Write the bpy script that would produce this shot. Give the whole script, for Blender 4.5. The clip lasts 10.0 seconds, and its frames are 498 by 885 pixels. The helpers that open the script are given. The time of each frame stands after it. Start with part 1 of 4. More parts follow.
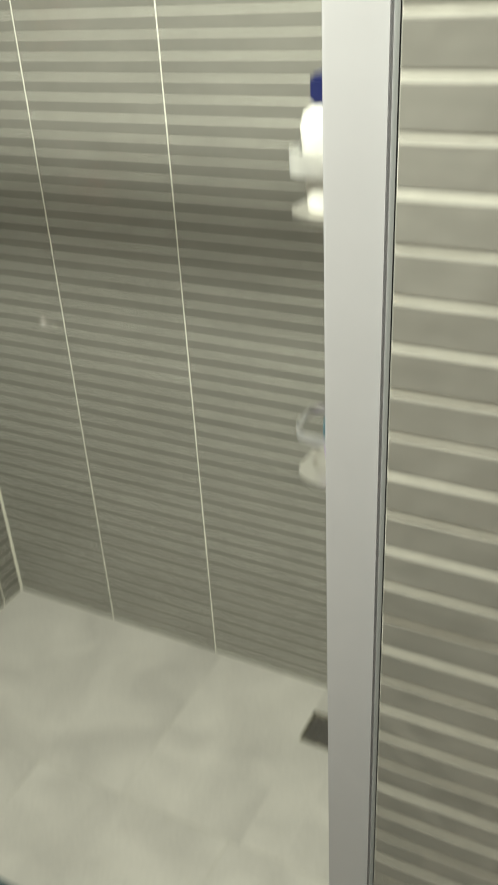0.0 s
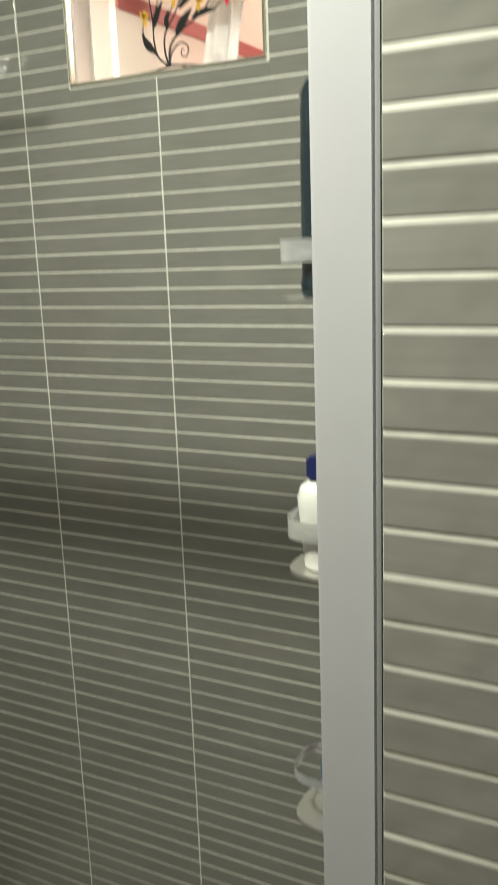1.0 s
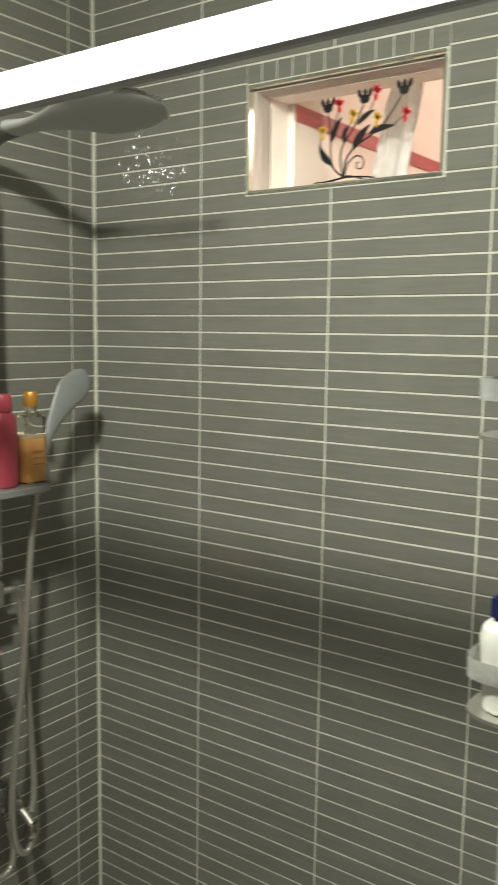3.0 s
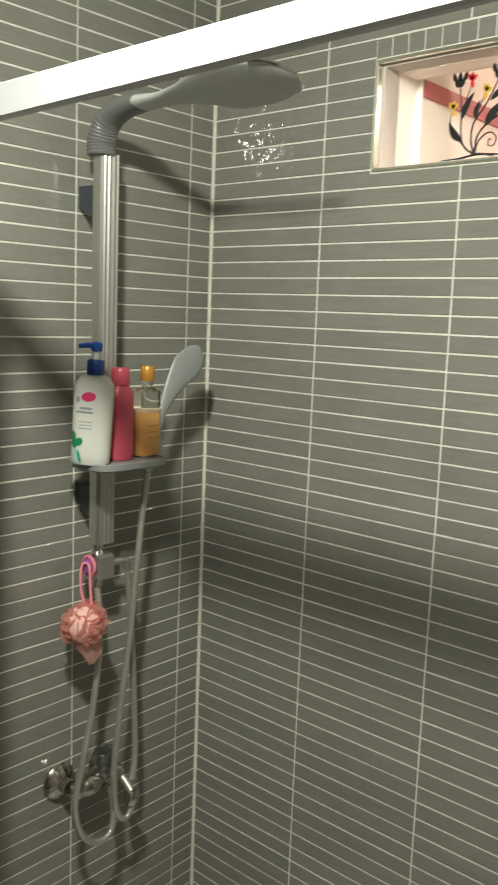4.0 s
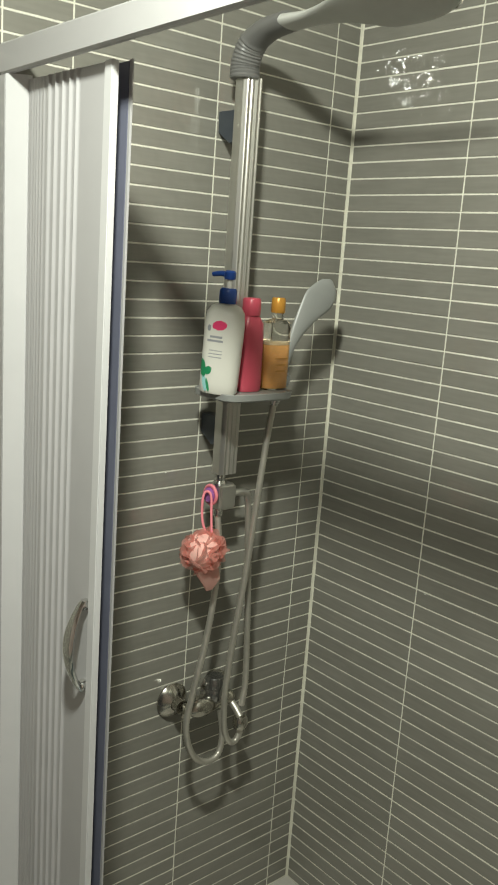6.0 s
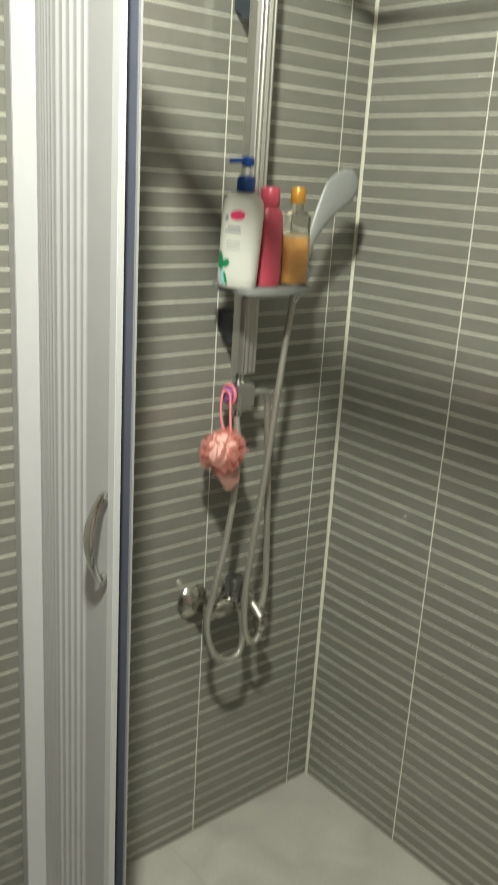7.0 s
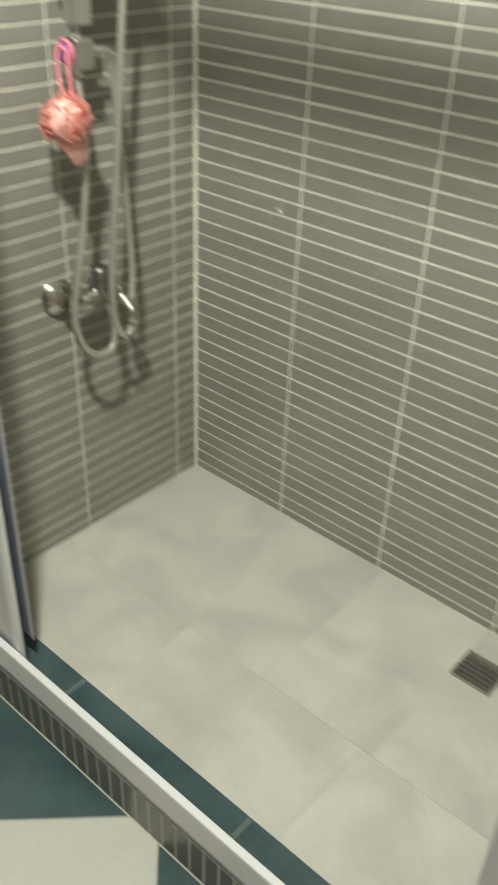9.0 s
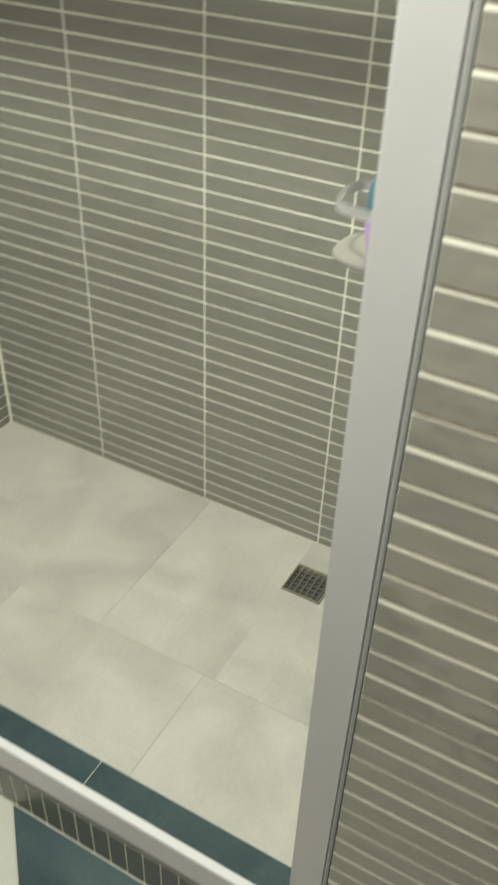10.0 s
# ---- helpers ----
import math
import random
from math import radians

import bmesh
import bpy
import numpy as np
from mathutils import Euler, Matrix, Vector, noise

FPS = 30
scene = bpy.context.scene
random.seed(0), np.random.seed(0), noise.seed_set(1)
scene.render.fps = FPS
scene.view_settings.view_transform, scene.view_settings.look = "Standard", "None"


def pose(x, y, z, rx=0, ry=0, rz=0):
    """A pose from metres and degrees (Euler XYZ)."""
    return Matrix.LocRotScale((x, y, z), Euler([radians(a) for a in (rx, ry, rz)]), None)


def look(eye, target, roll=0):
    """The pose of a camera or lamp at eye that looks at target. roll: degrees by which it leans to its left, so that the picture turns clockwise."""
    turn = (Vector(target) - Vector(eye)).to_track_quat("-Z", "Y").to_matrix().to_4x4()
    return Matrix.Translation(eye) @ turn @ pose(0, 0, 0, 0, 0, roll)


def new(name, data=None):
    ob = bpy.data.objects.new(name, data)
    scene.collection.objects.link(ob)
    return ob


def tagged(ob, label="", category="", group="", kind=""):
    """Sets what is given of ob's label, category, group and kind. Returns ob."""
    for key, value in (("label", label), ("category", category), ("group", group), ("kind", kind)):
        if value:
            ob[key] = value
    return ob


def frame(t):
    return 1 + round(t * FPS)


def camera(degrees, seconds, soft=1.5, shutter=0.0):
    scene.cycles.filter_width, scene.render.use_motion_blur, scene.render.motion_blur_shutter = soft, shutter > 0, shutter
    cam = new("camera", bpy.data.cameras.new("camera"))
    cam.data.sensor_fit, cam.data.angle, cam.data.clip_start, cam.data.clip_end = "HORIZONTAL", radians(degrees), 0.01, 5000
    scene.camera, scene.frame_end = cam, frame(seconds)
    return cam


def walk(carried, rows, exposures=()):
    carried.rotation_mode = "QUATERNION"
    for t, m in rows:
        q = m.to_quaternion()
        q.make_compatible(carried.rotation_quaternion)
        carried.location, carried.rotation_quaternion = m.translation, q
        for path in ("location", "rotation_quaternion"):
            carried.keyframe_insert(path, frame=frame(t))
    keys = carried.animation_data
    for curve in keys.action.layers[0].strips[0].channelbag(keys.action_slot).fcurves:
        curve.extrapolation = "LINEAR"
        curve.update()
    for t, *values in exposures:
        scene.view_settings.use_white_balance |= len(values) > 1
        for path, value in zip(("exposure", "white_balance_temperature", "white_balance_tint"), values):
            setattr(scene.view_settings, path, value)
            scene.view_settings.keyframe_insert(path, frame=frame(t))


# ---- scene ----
import functools
EXPOSURE = [(0.0, 1.40), (0.6, 0.95), (1.2, 0.48), (2.0, 0.28), (2.5, 0.30), (3.2, 0.56), (4.5, 0.75), (5.6, 0.78), (7.0, 1.07), (7.6, 1.22), (8.2, 1.26), (9.0, 1.62), (10.0, 1.66)]
cam = camera(32.31, 10.0, soft=1.4, shutter=0.65)
PATH = [
    (0, (1.4449, -1.3285, 1.4707), (0.6188, 0.2013, 0.4821), -3.39),
    (0.5, (1.4486, -1.3342, 1.5128), (0.5623, 0.3395, 0.8701), -2.49),
    (1, (1.4583, -1.3496, 1.5584), (0.5576, 0.3821, 1.1227), -2.12),
    (1.5, (1.4584, -1.3585, 1.5969), (0.5159, 0.3737, 1.2634), -1.44),
    (2, (1.4595, -1.3604, 1.6057), (0.5004, 0.3748, 1.3429), -1.21),
    (2.4, (1.4476, -1.3681, 1.6087), (0.4448, 0.3431, 1.3517), -0.53),
    (2.5, (1.443, -1.3708, 1.6049), (0.4153, 0.3261, 1.3512), -0.37),
    (3, (1.4131, -1.3773, 1.5975), (0.2586, 0.236, 1.3435), 0.75),
    (4.5, (1.3553, -1.4111, 1.572), (-0.004, 0.0217, 1.2566), 2.83),
    (5, (1.3538, -1.4122, 1.5609), (-0.0586, -0.0392, 1.2147), 3.57),
    (5.5, (1.3453, -1.41, 1.5551), (-0.1016, -0.0858, 1.1641), 3.75),
    (5.7, (1.3453, -1.4103, 1.5558), (-0.1163, -0.1058, 1.1535), 3.79),
    (7, (1.3292, -1.4027, 1.4931), (-0.1247, -0.1618, 0.9047), 3.51),
    (7.5, (1.3231, -1.4103, 1.4233), (-0.0655, -0.1983, 0.6471), 3.16),
    (8, (1.3041, -1.4064, 1.4036), (-0.0178, -0.2199, 0.4845), 3.33),
    (8.2, (1.3258, -1.3966, 1.4062), (0.0108, -0.2192, 0.4656), 3.47),
    (8.5, (1.3249, -1.3893, 1.382), (0.0593, -0.1846, 0.4088), 3.41),
    (9, (1.3615, -1.3703, 1.3557), (0.2769, -0.104, 0.2511), 2.24),
    (9.5, (1.3894, -1.3324, 1.3727), (0.5384, -0.0111, 0.1356), 3.13),
    (9.7, (1.4075, -1.3464, 1.3398), (0.62, 0.0162, 0.1056), 3.43),
    (10, (1.4173, -1.3278, 1.3616), (0.6751, 0.0775, 0.1474), 2.22),
]

walk(cam, [(t, look(eye, target, roll)) for t, eye, target, roll in PATH], exposures=EXPOSURE)

# ---------------------------------------------------------------- plan, in metres
LEFT, BACK = 0.0, 0.0            # the two tiled walls meet in the corner
RIGHT = 1.272                    # right cheek of the shower niche
STUB = -0.8186                   # face of the wall beside the opening
ROOM_R, ROOM_F, CEIL = 2.30, -2.50, 2.48
FLOOR, CURB = -0.06, 0.036       # bathroom floor, top of the kerb (shower floor is 0)
RAIL_Y = -0.80                   # face of the white shower frame
POST_TOP = 1.8190
COL1, PITCH_X = 0.302, 0.300     # tile columns on the back wall
ROW0, PITCH_Z, JOINT = 0.0236, 0.03347, 0.0031
WX0, WX1, WZ0, WZ1 = 0.420, 0.812, 1.864, 2.056   # window opening
LAMP = (0.90, -1.20, 2.250)       # mouth of the ceiling spotlight
AIM = (-0.15, 0.50, -1.20)         # the way it points

# ---------------------------------------------------------------- light
world = bpy.data.worlds.new("world")
world.use_nodes = True
world.node_tree.nodes["Background"].inputs[0].default_value = (0.5, 0.55, 0.6, 1)
world.node_tree.nodes["Background"].inputs[1].default_value = 0.02
scene.world = world


def point_lamp(name, place, watts, colour, radius):
    data = bpy.data.lights.new(name, "POINT")
    data.energy, data.color, data.shadow_soft_size = watts, colour, radius
    ob = new(name, data)
    ob.location = place
    return ob


spot = bpy.data.lights.new("spotlight_glow", "AREA")
spot.shape, spot.size, spot.energy, spot.color = "DISK", 0.110, 15.0, (0.968, 1.0, 0.872)
new("spotlight_glow", spot).matrix_world = look(LAMP, Vector(LAMP) + Vector(AIM))
point_lamp("neighbour_bulb", (1.25, 1.00, 2.30), 12.5, (1.0, 0.83, 0.72), 0.06)


# ---------------------------------------------------------------- materials
def material(name):
    m = bpy.data.materials.new(name)
    m.use_nodes = True
    return m, m.node_tree, m.node_tree.nodes["Principled BSDF"]


def plain(name, colour, rough=0.5, metal=0.0, vary=0.08, scale=30.0, bump=0.0, spec=0.5, stretch=(1, 1, 1), rough_vary=0.1):
    """A surface with fine and coarse variation of tone and gloss."""
    m, nt, b = material(name)
    n = nt.nodes
    tc = n.new("ShaderNodeTexCoord")
    mp = n.new("ShaderNodeMapping")
    mp.inputs["Scale"].default_value = stretch
    nt.links.new(tc.outputs["Object"], mp.inputs["Vector"])
    a, c = n.new("ShaderNodeTexNoise"), n.new("ShaderNodeTexNoise")
    a.inputs["Scale"].default_value, a.inputs["Detail"].default_value = scale, 5
    c.inputs["Scale"].default_value, c.inputs["Detail"].default_value = scale / 9, 3
    nt.links.new(mp.outputs[0], a.inputs["Vector"])
    nt.links.new(mp.outputs[0], c.inputs["Vector"])
    add = n.new("ShaderNodeMath")
    nt.links.new(a.outputs[0], add.inputs[0])
    nt.links.new(c.outputs[0], add.inputs[1])
    ramp = n.new("ShaderNodeMapRange")
    ramp.inputs[1].default_value, ramp.inputs[2].default_value = 0.6, 1.4
    ramp.inputs[3].default_value, ramp.inputs[4].default_value = 1 - vary, 1 + vary
    nt.links.new(add.outputs[0], ramp.inputs[0])
    mix = n.new("ShaderNodeVectorMath")
    mix.operation = "SCALE"
    mix.inputs[0].default_value = colour
    nt.links.new(ramp.outputs[0], mix.inputs["Scale"])
    nt.links.new(mix.outputs[0], b.inputs["Base Color"])
    rr = n.new("ShaderNodeMapRange")
    rr.inputs[1].default_value, rr.inputs[2].default_value = 0.3, 0.7
    rr.inputs[3].default_value, rr.inputs[4].default_value = max(0.02, rough * (1 - rough_vary)), min(1, rough * (1 + rough_vary))
    nt.links.new(c.outputs[0], rr.inputs[0])
    nt.links.new(rr.outputs[0], b.inputs["Roughness"])
    b.inputs["Metallic"].default_value = metal
    b.inputs["Specular IOR Level"].default_value = spec
    if bump:
        bp = n.new("ShaderNodeBump")
        bp.inputs["Strength"].default_value, bp.inputs["Distance"].default_value = 1.0, bump
        nt.links.new(a.outputs[0], bp.inputs["Height"])
        nt.links.new(bp.outputs[0], b.inputs["Normal"])
    return m


def tile_material():
    """Grey-taupe glazed strip tile: fine brushed streaks, a tone of its own for each piece, a slightly uneven glaze."""
    m, nt, b = material("glazed_tile")
    n, l = nt.nodes, nt.links
    tc, info, geo = n.new("ShaderNodeTexCoord"), n.new("ShaderNodeObjectInfo"), n.new("ShaderNodeNewGeometry")
    tone = n.new("ShaderNodeMath")
    l.new(info.outputs["Random"], tone.inputs[0])
    l.new(geo.outputs["Random Per Island"], tone.inputs[1])
    frac = n.new("ShaderNodeMath")
    frac.operation = "FRACT"
    l.new(tone.outputs[0], frac.inputs[0])
    pos = n.new("ShaderNodeVectorMath")
    pos.operation = "ADD"
    l.new(geo.outputs["Position"], pos.inputs[0])
    l.new(frac.outputs[0], pos.inputs[1])
    st = n.new("ShaderNodeMapping")
    st.inputs["Scale"].default_value = (14, 14, 160)
    l.new(pos.outputs[0], st.inputs["Vector"])
    streak, cloud = n.new("ShaderNodeTexNoise"), n.new("ShaderNodeTexNoise")
    streak.inputs["Scale"].default_value, streak.inputs["Detail"].default_value = 1.0, 3
    cloud.inputs["Scale"].default_value, cloud.inputs["Detail"].default_value = 9.0, 3
    l.new(st.outputs[0], streak.inputs["Vector"])
    l.new(pos.outputs[0], cloud.inputs["Vector"])
    total = n.new("ShaderNodeMath")
    total.operation = "MULTIPLY_ADD"
    total.inputs[1].default_value = 0.35
    l.new(frac.outputs[0], total.inputs[0])
    two = n.new("ShaderNodeMath")
    l.new(streak.outputs[0], two.inputs[0])
    l.new(cloud.outputs[0], two.inputs[1])
    l.new(two.outputs[0], total.inputs[2])
    ramp = n.new("ShaderNodeValToRGB")
    ramp.color_ramp.elements[0].position, ramp.color_ramp.elements[1].position = 0.25, 0.95
    ramp.color_ramp.elements[0].color = (0.216, 0.211, 0.184, 1)
    ramp.color_ramp.elements[1].color = (0.294, 0.287, 0.254, 1)
    half = n.new("ShaderNodeMath")
    half.operation = "MULTIPLY"
    half.inputs[1].default_value = 0.5
    l.new(total.outputs[0], half.inputs[0])
    l.new(half.outputs[0], ramp.inputs[0])
    l.new(ramp.outputs[0], b.inputs["Base Color"])
    rough = n.new("ShaderNodeMapRange")
    rough.inputs[3].default_value, rough.inputs[4].default_value = 0.03, 0.07
    l.new(cloud.outputs[0], rough.inputs[0])
    l.new(rough.outputs[0], b.inputs["Roughness"])
    wob = n.new("ShaderNodeTexNoise")
    wob.inputs["Scale"].default_value, wob.inputs["Detail"].default_value = 29.0, 1
    l.new(pos.outputs[0], wob.inputs["Vector"])
    bump = n.new("ShaderNodeBump")
    bump.inputs["Strength"].default_value, bump.inputs["Distance"].default_value = 1.0, 0.0018
    l.new(wob.outputs[0], bump.inputs["Height"])
    l.new(bump.outputs[0], b.inputs["Normal"])
    return m


def stone_material(name, dark, light, rough, scale, random_tone=0.0):
    """Clouded stone-look floor tile."""
    m, nt, b = material(name)
    n, l = nt.nodes, nt.links
    geo, info = n.new("ShaderNodeNewGeometry"), n.new("ShaderNodeObjectInfo")
    off = n.new("ShaderNodeVectorMath")
    off.operation = "MULTIPLY_ADD"
    off.inputs[1].default_value = (3, 3, 3)
    l.new(info.outputs["Random"], off.inputs[0])
    l.new(geo.outputs["Position"], off.inputs[2])
    big, small = n.new("ShaderNodeTexNoise"), n.new("ShaderNodeTexNoise")
    big.inputs["Scale"].default_value, big.inputs["Detail"].default_value, big.inputs["Distortion"].default_value = scale, 6, 0.7
    small.inputs["Scale"].default_value, small.inputs["Detail"].default_value = scale * 22, 4
    for t in (big, small):
        l.new(off.outputs[0], t.inputs["Vector"])
    add = n.new("ShaderNodeMath")
    add.operation = "MULTIPLY_ADD"
    add.inputs[1].default_value = 0.25
    l.new(small.outputs[0], add.inputs[0])
    l.new(big.outputs[0], add.inputs[2])
    ramp = n.new("ShaderNodeValToRGB")
    ramp.color_ramp.elements[0].position, ramp.color_ramp.elements[1].position = 0.42, 0.85
    ramp.color_ramp.elements[0].color, ramp.color_ramp.elements[1].color = (*dark, 1), (*light, 1)
    l.new(add.outputs[0], ramp.inputs[0])
    l.new(ramp.outputs[0], b.inputs["Base Color"])
    rr = n.new("ShaderNodeMapRange")
    rr.inputs[3].default_value, rr.inputs[4].default_value = rough * 0.8, rough * 1.25
    l.new(big.outputs[0], rr.inputs[0])
    l.new(rr.outputs[0], b.inputs["Roughness"])
    bp = n.new("ShaderNodeBump")
    bp.inputs["Strength"].default_value, bp.inputs["Distance"].default_value = 0.5, 0.0004
    l.new(small.outputs[0], bp.inputs["Height"])
    l.new(bp.outputs[0], b.inputs["Normal"])
    return m


def clear(name, colour, rough=0.05, ior=1.45):
    m, nt, b = material(name)
    b.inputs["Base Color"].default_value = (*colour, 1)
    b.inputs["Transmission Weight"].default_value = 1.0
    b.inputs["Roughness"].default_value, b.inputs["IOR"].default_value = rough, ior
    return m


def net_material():
    """Thin coral net that lets light through."""
    m, nt, b = material("coral_net")
    b.inputs["Base Color"].default_value, b.inputs["Roughness"].default_value = (0.92, 0.57, 0.51, 1), 0.9
    t, mix = nt.nodes.new("ShaderNodeBsdfTranslucent"), nt.nodes.new("ShaderNodeMixShader")
    noise_ = nt.nodes.new("ShaderNodeTexNoise")
    noise_.inputs["Scale"].default_value = 140
    ramp = nt.nodes.new("ShaderNodeMapRange")
    ramp.inputs[3].default_value, ramp.inputs[4].default_value = 0.50, 0.80
    nt.links.new(noise_.outputs[0], ramp.inputs[0])
    nt.links.new(ramp.outputs[0], mix.inputs[0])
    t.inputs[0].default_value = (0.95, 0.58, 0.52, 1)
    nt.links.new(b.outputs[0], mix.inputs[1])
    nt.links.new(t.outputs[0], mix.inputs[2])
    holes, net = nt.nodes.new("ShaderNodeBsdfTransparent"), nt.nodes.new("ShaderNodeMixShader")
    net.inputs[0].default_value = 0.45
    nt.links.new(mix.outputs[0], net.inputs[1])
    nt.links.new(holes.outputs[0], net.inputs[2])
    nt.links.new(net.outputs[0], nt.nodes["Material Output"].inputs["Surface"])
    return m


TILE = tile_material()
GROUT = plain("cement_grout", (0.80, 0.79, 0.69), 0.85, vary=0.16, scale=60, bump=0.0006)
SHOWER_FLOOR = stone_material("cream_floor_tile", (0.445, 0.430, 0.392), (0.595, 0.575, 0.520), 0.34, 5.5)
BATH_FLOOR = stone_material("cream_stone", (0.44, 0.44, 0.40), (0.55, 0.54, 0.49), 0.32, 3.0)
GREEN = stone_material("green_stone", (0.024, 0.047, 0.055), (0.068, 0.105, 0.112), 0.30, 6.0)
CAST = plain("floor_grout", (0.44, 0.43, 0.36), 0.9, vary=0.1, scale=80)
# for the unseen room walls; tone chosen for the light they bounce back
ROOM_WALL = plain("rose_bounce_wall", (0.68, 0.57, 0.53), 0.35, vary=0.12, scale=12)
PLASTER = plain("white_plaster", (0.78, 0.77, 0.72), 0.8, vary=0.04, scale=40, bump=0.0005)
WHITE = plain("white_lacquered_aluminium", (0.46, 0.456, 0.462), 0.34, vary=0.03, scale=25, bump=0.00008)
PVC = plain("white_plastic_panel", (0.50, 0.495, 0.505), 0.42, vary=0.04, scale=18)
NAVY = plain("dark_blue_rubber_seal", (0.16, 0.17, 0.23), 0.5, vary=0.1)
DARK_GREY = plain("dark_grey_metal", (0.11, 0.11, 0.105), 0.4, 0.3)
DARK_GAP = plain("dark_gap_fill", (0.05, 0.05, 0.05), 0.6)
CHROME = plain("chrome", (0.72, 0.72, 0.70), 0.13, 1.0, vary=0.05, scale=60, rough_vary=0.4)
STEEL = plain("brushed_steel_hose", (0.60, 0.58, 0.52), 0.42, 0.75, vary=0.1, scale=90)
ALU = plain("satin_aluminium", (0.62, 0.61, 0.57), 0.34, 0.9, vary=0.05, scale=60, stretch=(1, 1, 0.03))
BEAD = plain("grey_coated_metal", (0.20, 0.205, 0.20), 0.38, vary=0.05)
GREY = plain("grey_plastic", (0.18, 0.18, 0.175), 0.38, vary=0.06)
LIGHT_GREY = plain("light_grey_plastic", (0.30, 0.31, 0.30), 0.33, vary=0.06)
BLACK = plain("black_plastic", (0.055, 0.065, 0.08), 0.35)
BOTTLE_WHITE = plain("white_bottle_plastic", (0.70, 0.69, 0.63), 0.30, vary=0.03)
BLUE = plain("blue_plastic", (0.015, 0.06, 0.27), 0.30)
DEEP_BLUE = plain("navy_plastic", (0.012, 0.018, 0.085), 0.30)
PINK = plain("pink_plastic", (0.60, 0.085, 0.13), 0.32, vary=0.06)
CORAL = net_material()
CORAL_CORE = plain("solid_coral_core", (0.92, 0.54, 0.48), 0.8, vary=0.08, scale=120)
# lighter copy of the whites; stands for light on sill top and jamb slant
BRIGHTENED_WHITE = plain("brightened_white_plastic", (0.66, 0.66, 0.67), 0.40, vary=0.03, scale=25)
# uneven chrome whose base colour is darkened to imitate dark reflections
DIM_CHROME = plain("dim_chrome", (0.52, 0.50, 0.45), 0.20, 1.0, vary=0.25, scale=90, rough_vary=0.5)
KERB_GROUT = plain("kerb_grout", (0.55, 0.54, 0.46), 0.9, vary=0.12, scale=80)
HOOP = plain("bright_satin_metal", (0.92, 0.92, 0.90), 0.30, 0.55, vary=0.12, scale=70, bump=0.0020)
# rain head's grey, lightened so that haze over it is in the colour
HEAD = plain("hazed_grey_plastic", (0.58, 0.59, 0.56), 0.40, vary=0.05)
DARK_CHROME = plain("dark_chrome", (0.30, 0.30, 0.29), 0.18, 0.9, vary=0.1, scale=60)
# kerb face strips, set darker and greener than the wall tile
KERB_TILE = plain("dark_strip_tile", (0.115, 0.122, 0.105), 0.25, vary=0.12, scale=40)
GRATE = plain("worn_steel_grate", (0.15, 0.14, 0.12), 0.6, 0.2, vary=0.2, scale=120)
RIBBON = plain("hot_pink_ribbon", (0.86, 0.25, 0.30), 0.6)
PURPLE = plain("purple_plastic", (0.30, 0.10, 0.34), 0.4)
GOLD = plain("gold_cap", (0.62, 0.30, 0.05), 0.32, 0.35)
ORANGE = plain("amber_liquid", (0.84, 0.46, 0.16), 0.12, vary=0.14, scale=60)
FROTH = plain("pale_froth", (0.62, 0.50, 0.32), 0.5, vary=0.12, scale=90)
CLEAR = clear("clear_plastic", (0.96, 0.94, 0.88), 0.06)
GLASS = clear("window_glass", (0.98, 0.99, 0.98), 0.0, 1.45)
INK_GREY = plain("grey_print", (0.30, 0.31, 0.33), 0.5)
INK_PINK = plain("pink_print", (0.75, 0.05, 0.16), 0.4)
INK_GREEN = plain("green_print", (0.02, 0.24, 0.10), 0.4)
INK_TEAL = plain("pale_teal_print", (0.30, 0.58, 0.58), 0.4)
TEAL = plain("teal_plastic", (0.06, 0.13, 0.16), 0.35)
LILAC = plain("lilac_plastic", (0.45, 0.30, 0.62), 0.35)
DARK_TEAL = plain("dark_green_bottle", (0.008, 0.017, 0.021), 0.22)
IRON = plain("black_wrought_sticker", (0.012, 0.014, 0.014), 0.5)
RED = plain("red_petal", (0.80, 0.03, 0.05), 0.5)
YELLOW = plain("yellow_petal", (0.85, 0.50, 0.06), 0.5)
CREAM = plain("cream_wall_paint", (0.80, 0.71, 0.64), 0.7, vary=0.04, scale=20)
MAROON = plain("maroon_border", (0.42, 0.10, 0.10), 0.5, vary=0.08)
SHEET = plain("white_plastic_sheet", (0.88, 0.86, 0.84), 0.22, vary=0.10, scale=70, bump=0.006)
TRIM = plain("cream_metal_trim", (0.86, 0.84, 0.72), 0.16, 0.85, vary=0.08)


# ---------------------------------------------------------------- mesh helpers
def mesh_of(name, bm, mat, smooth=False):
    me = bpy.data.meshes.new(name)
    bmesh.ops.recalc_face_normals(bm, faces=bm.faces)
    bm.to_mesh(me)
    bm.free()
    me.materials.append(mat)
    if smooth:
        for p in me.polygons:
            p.use_smooth = True
        me.set_sharp_from_angle(angle=radians(38))
    return me


def part(name, bm, mat, parent, label="", smooth=True):
    ob = new(name, mesh_of(name, bm, mat, smooth))
    if parent is not None:
        ob.parent = parent
    if label:
        tagged(ob, label)
    return ob


def thing(name, label, category, place=(0, 0, 0), group="", kind=""):
    ob = new(name)
    ob.empty_display_size = 0.05
    ob.location = place
    return tagged(ob, label, category, group, kind)


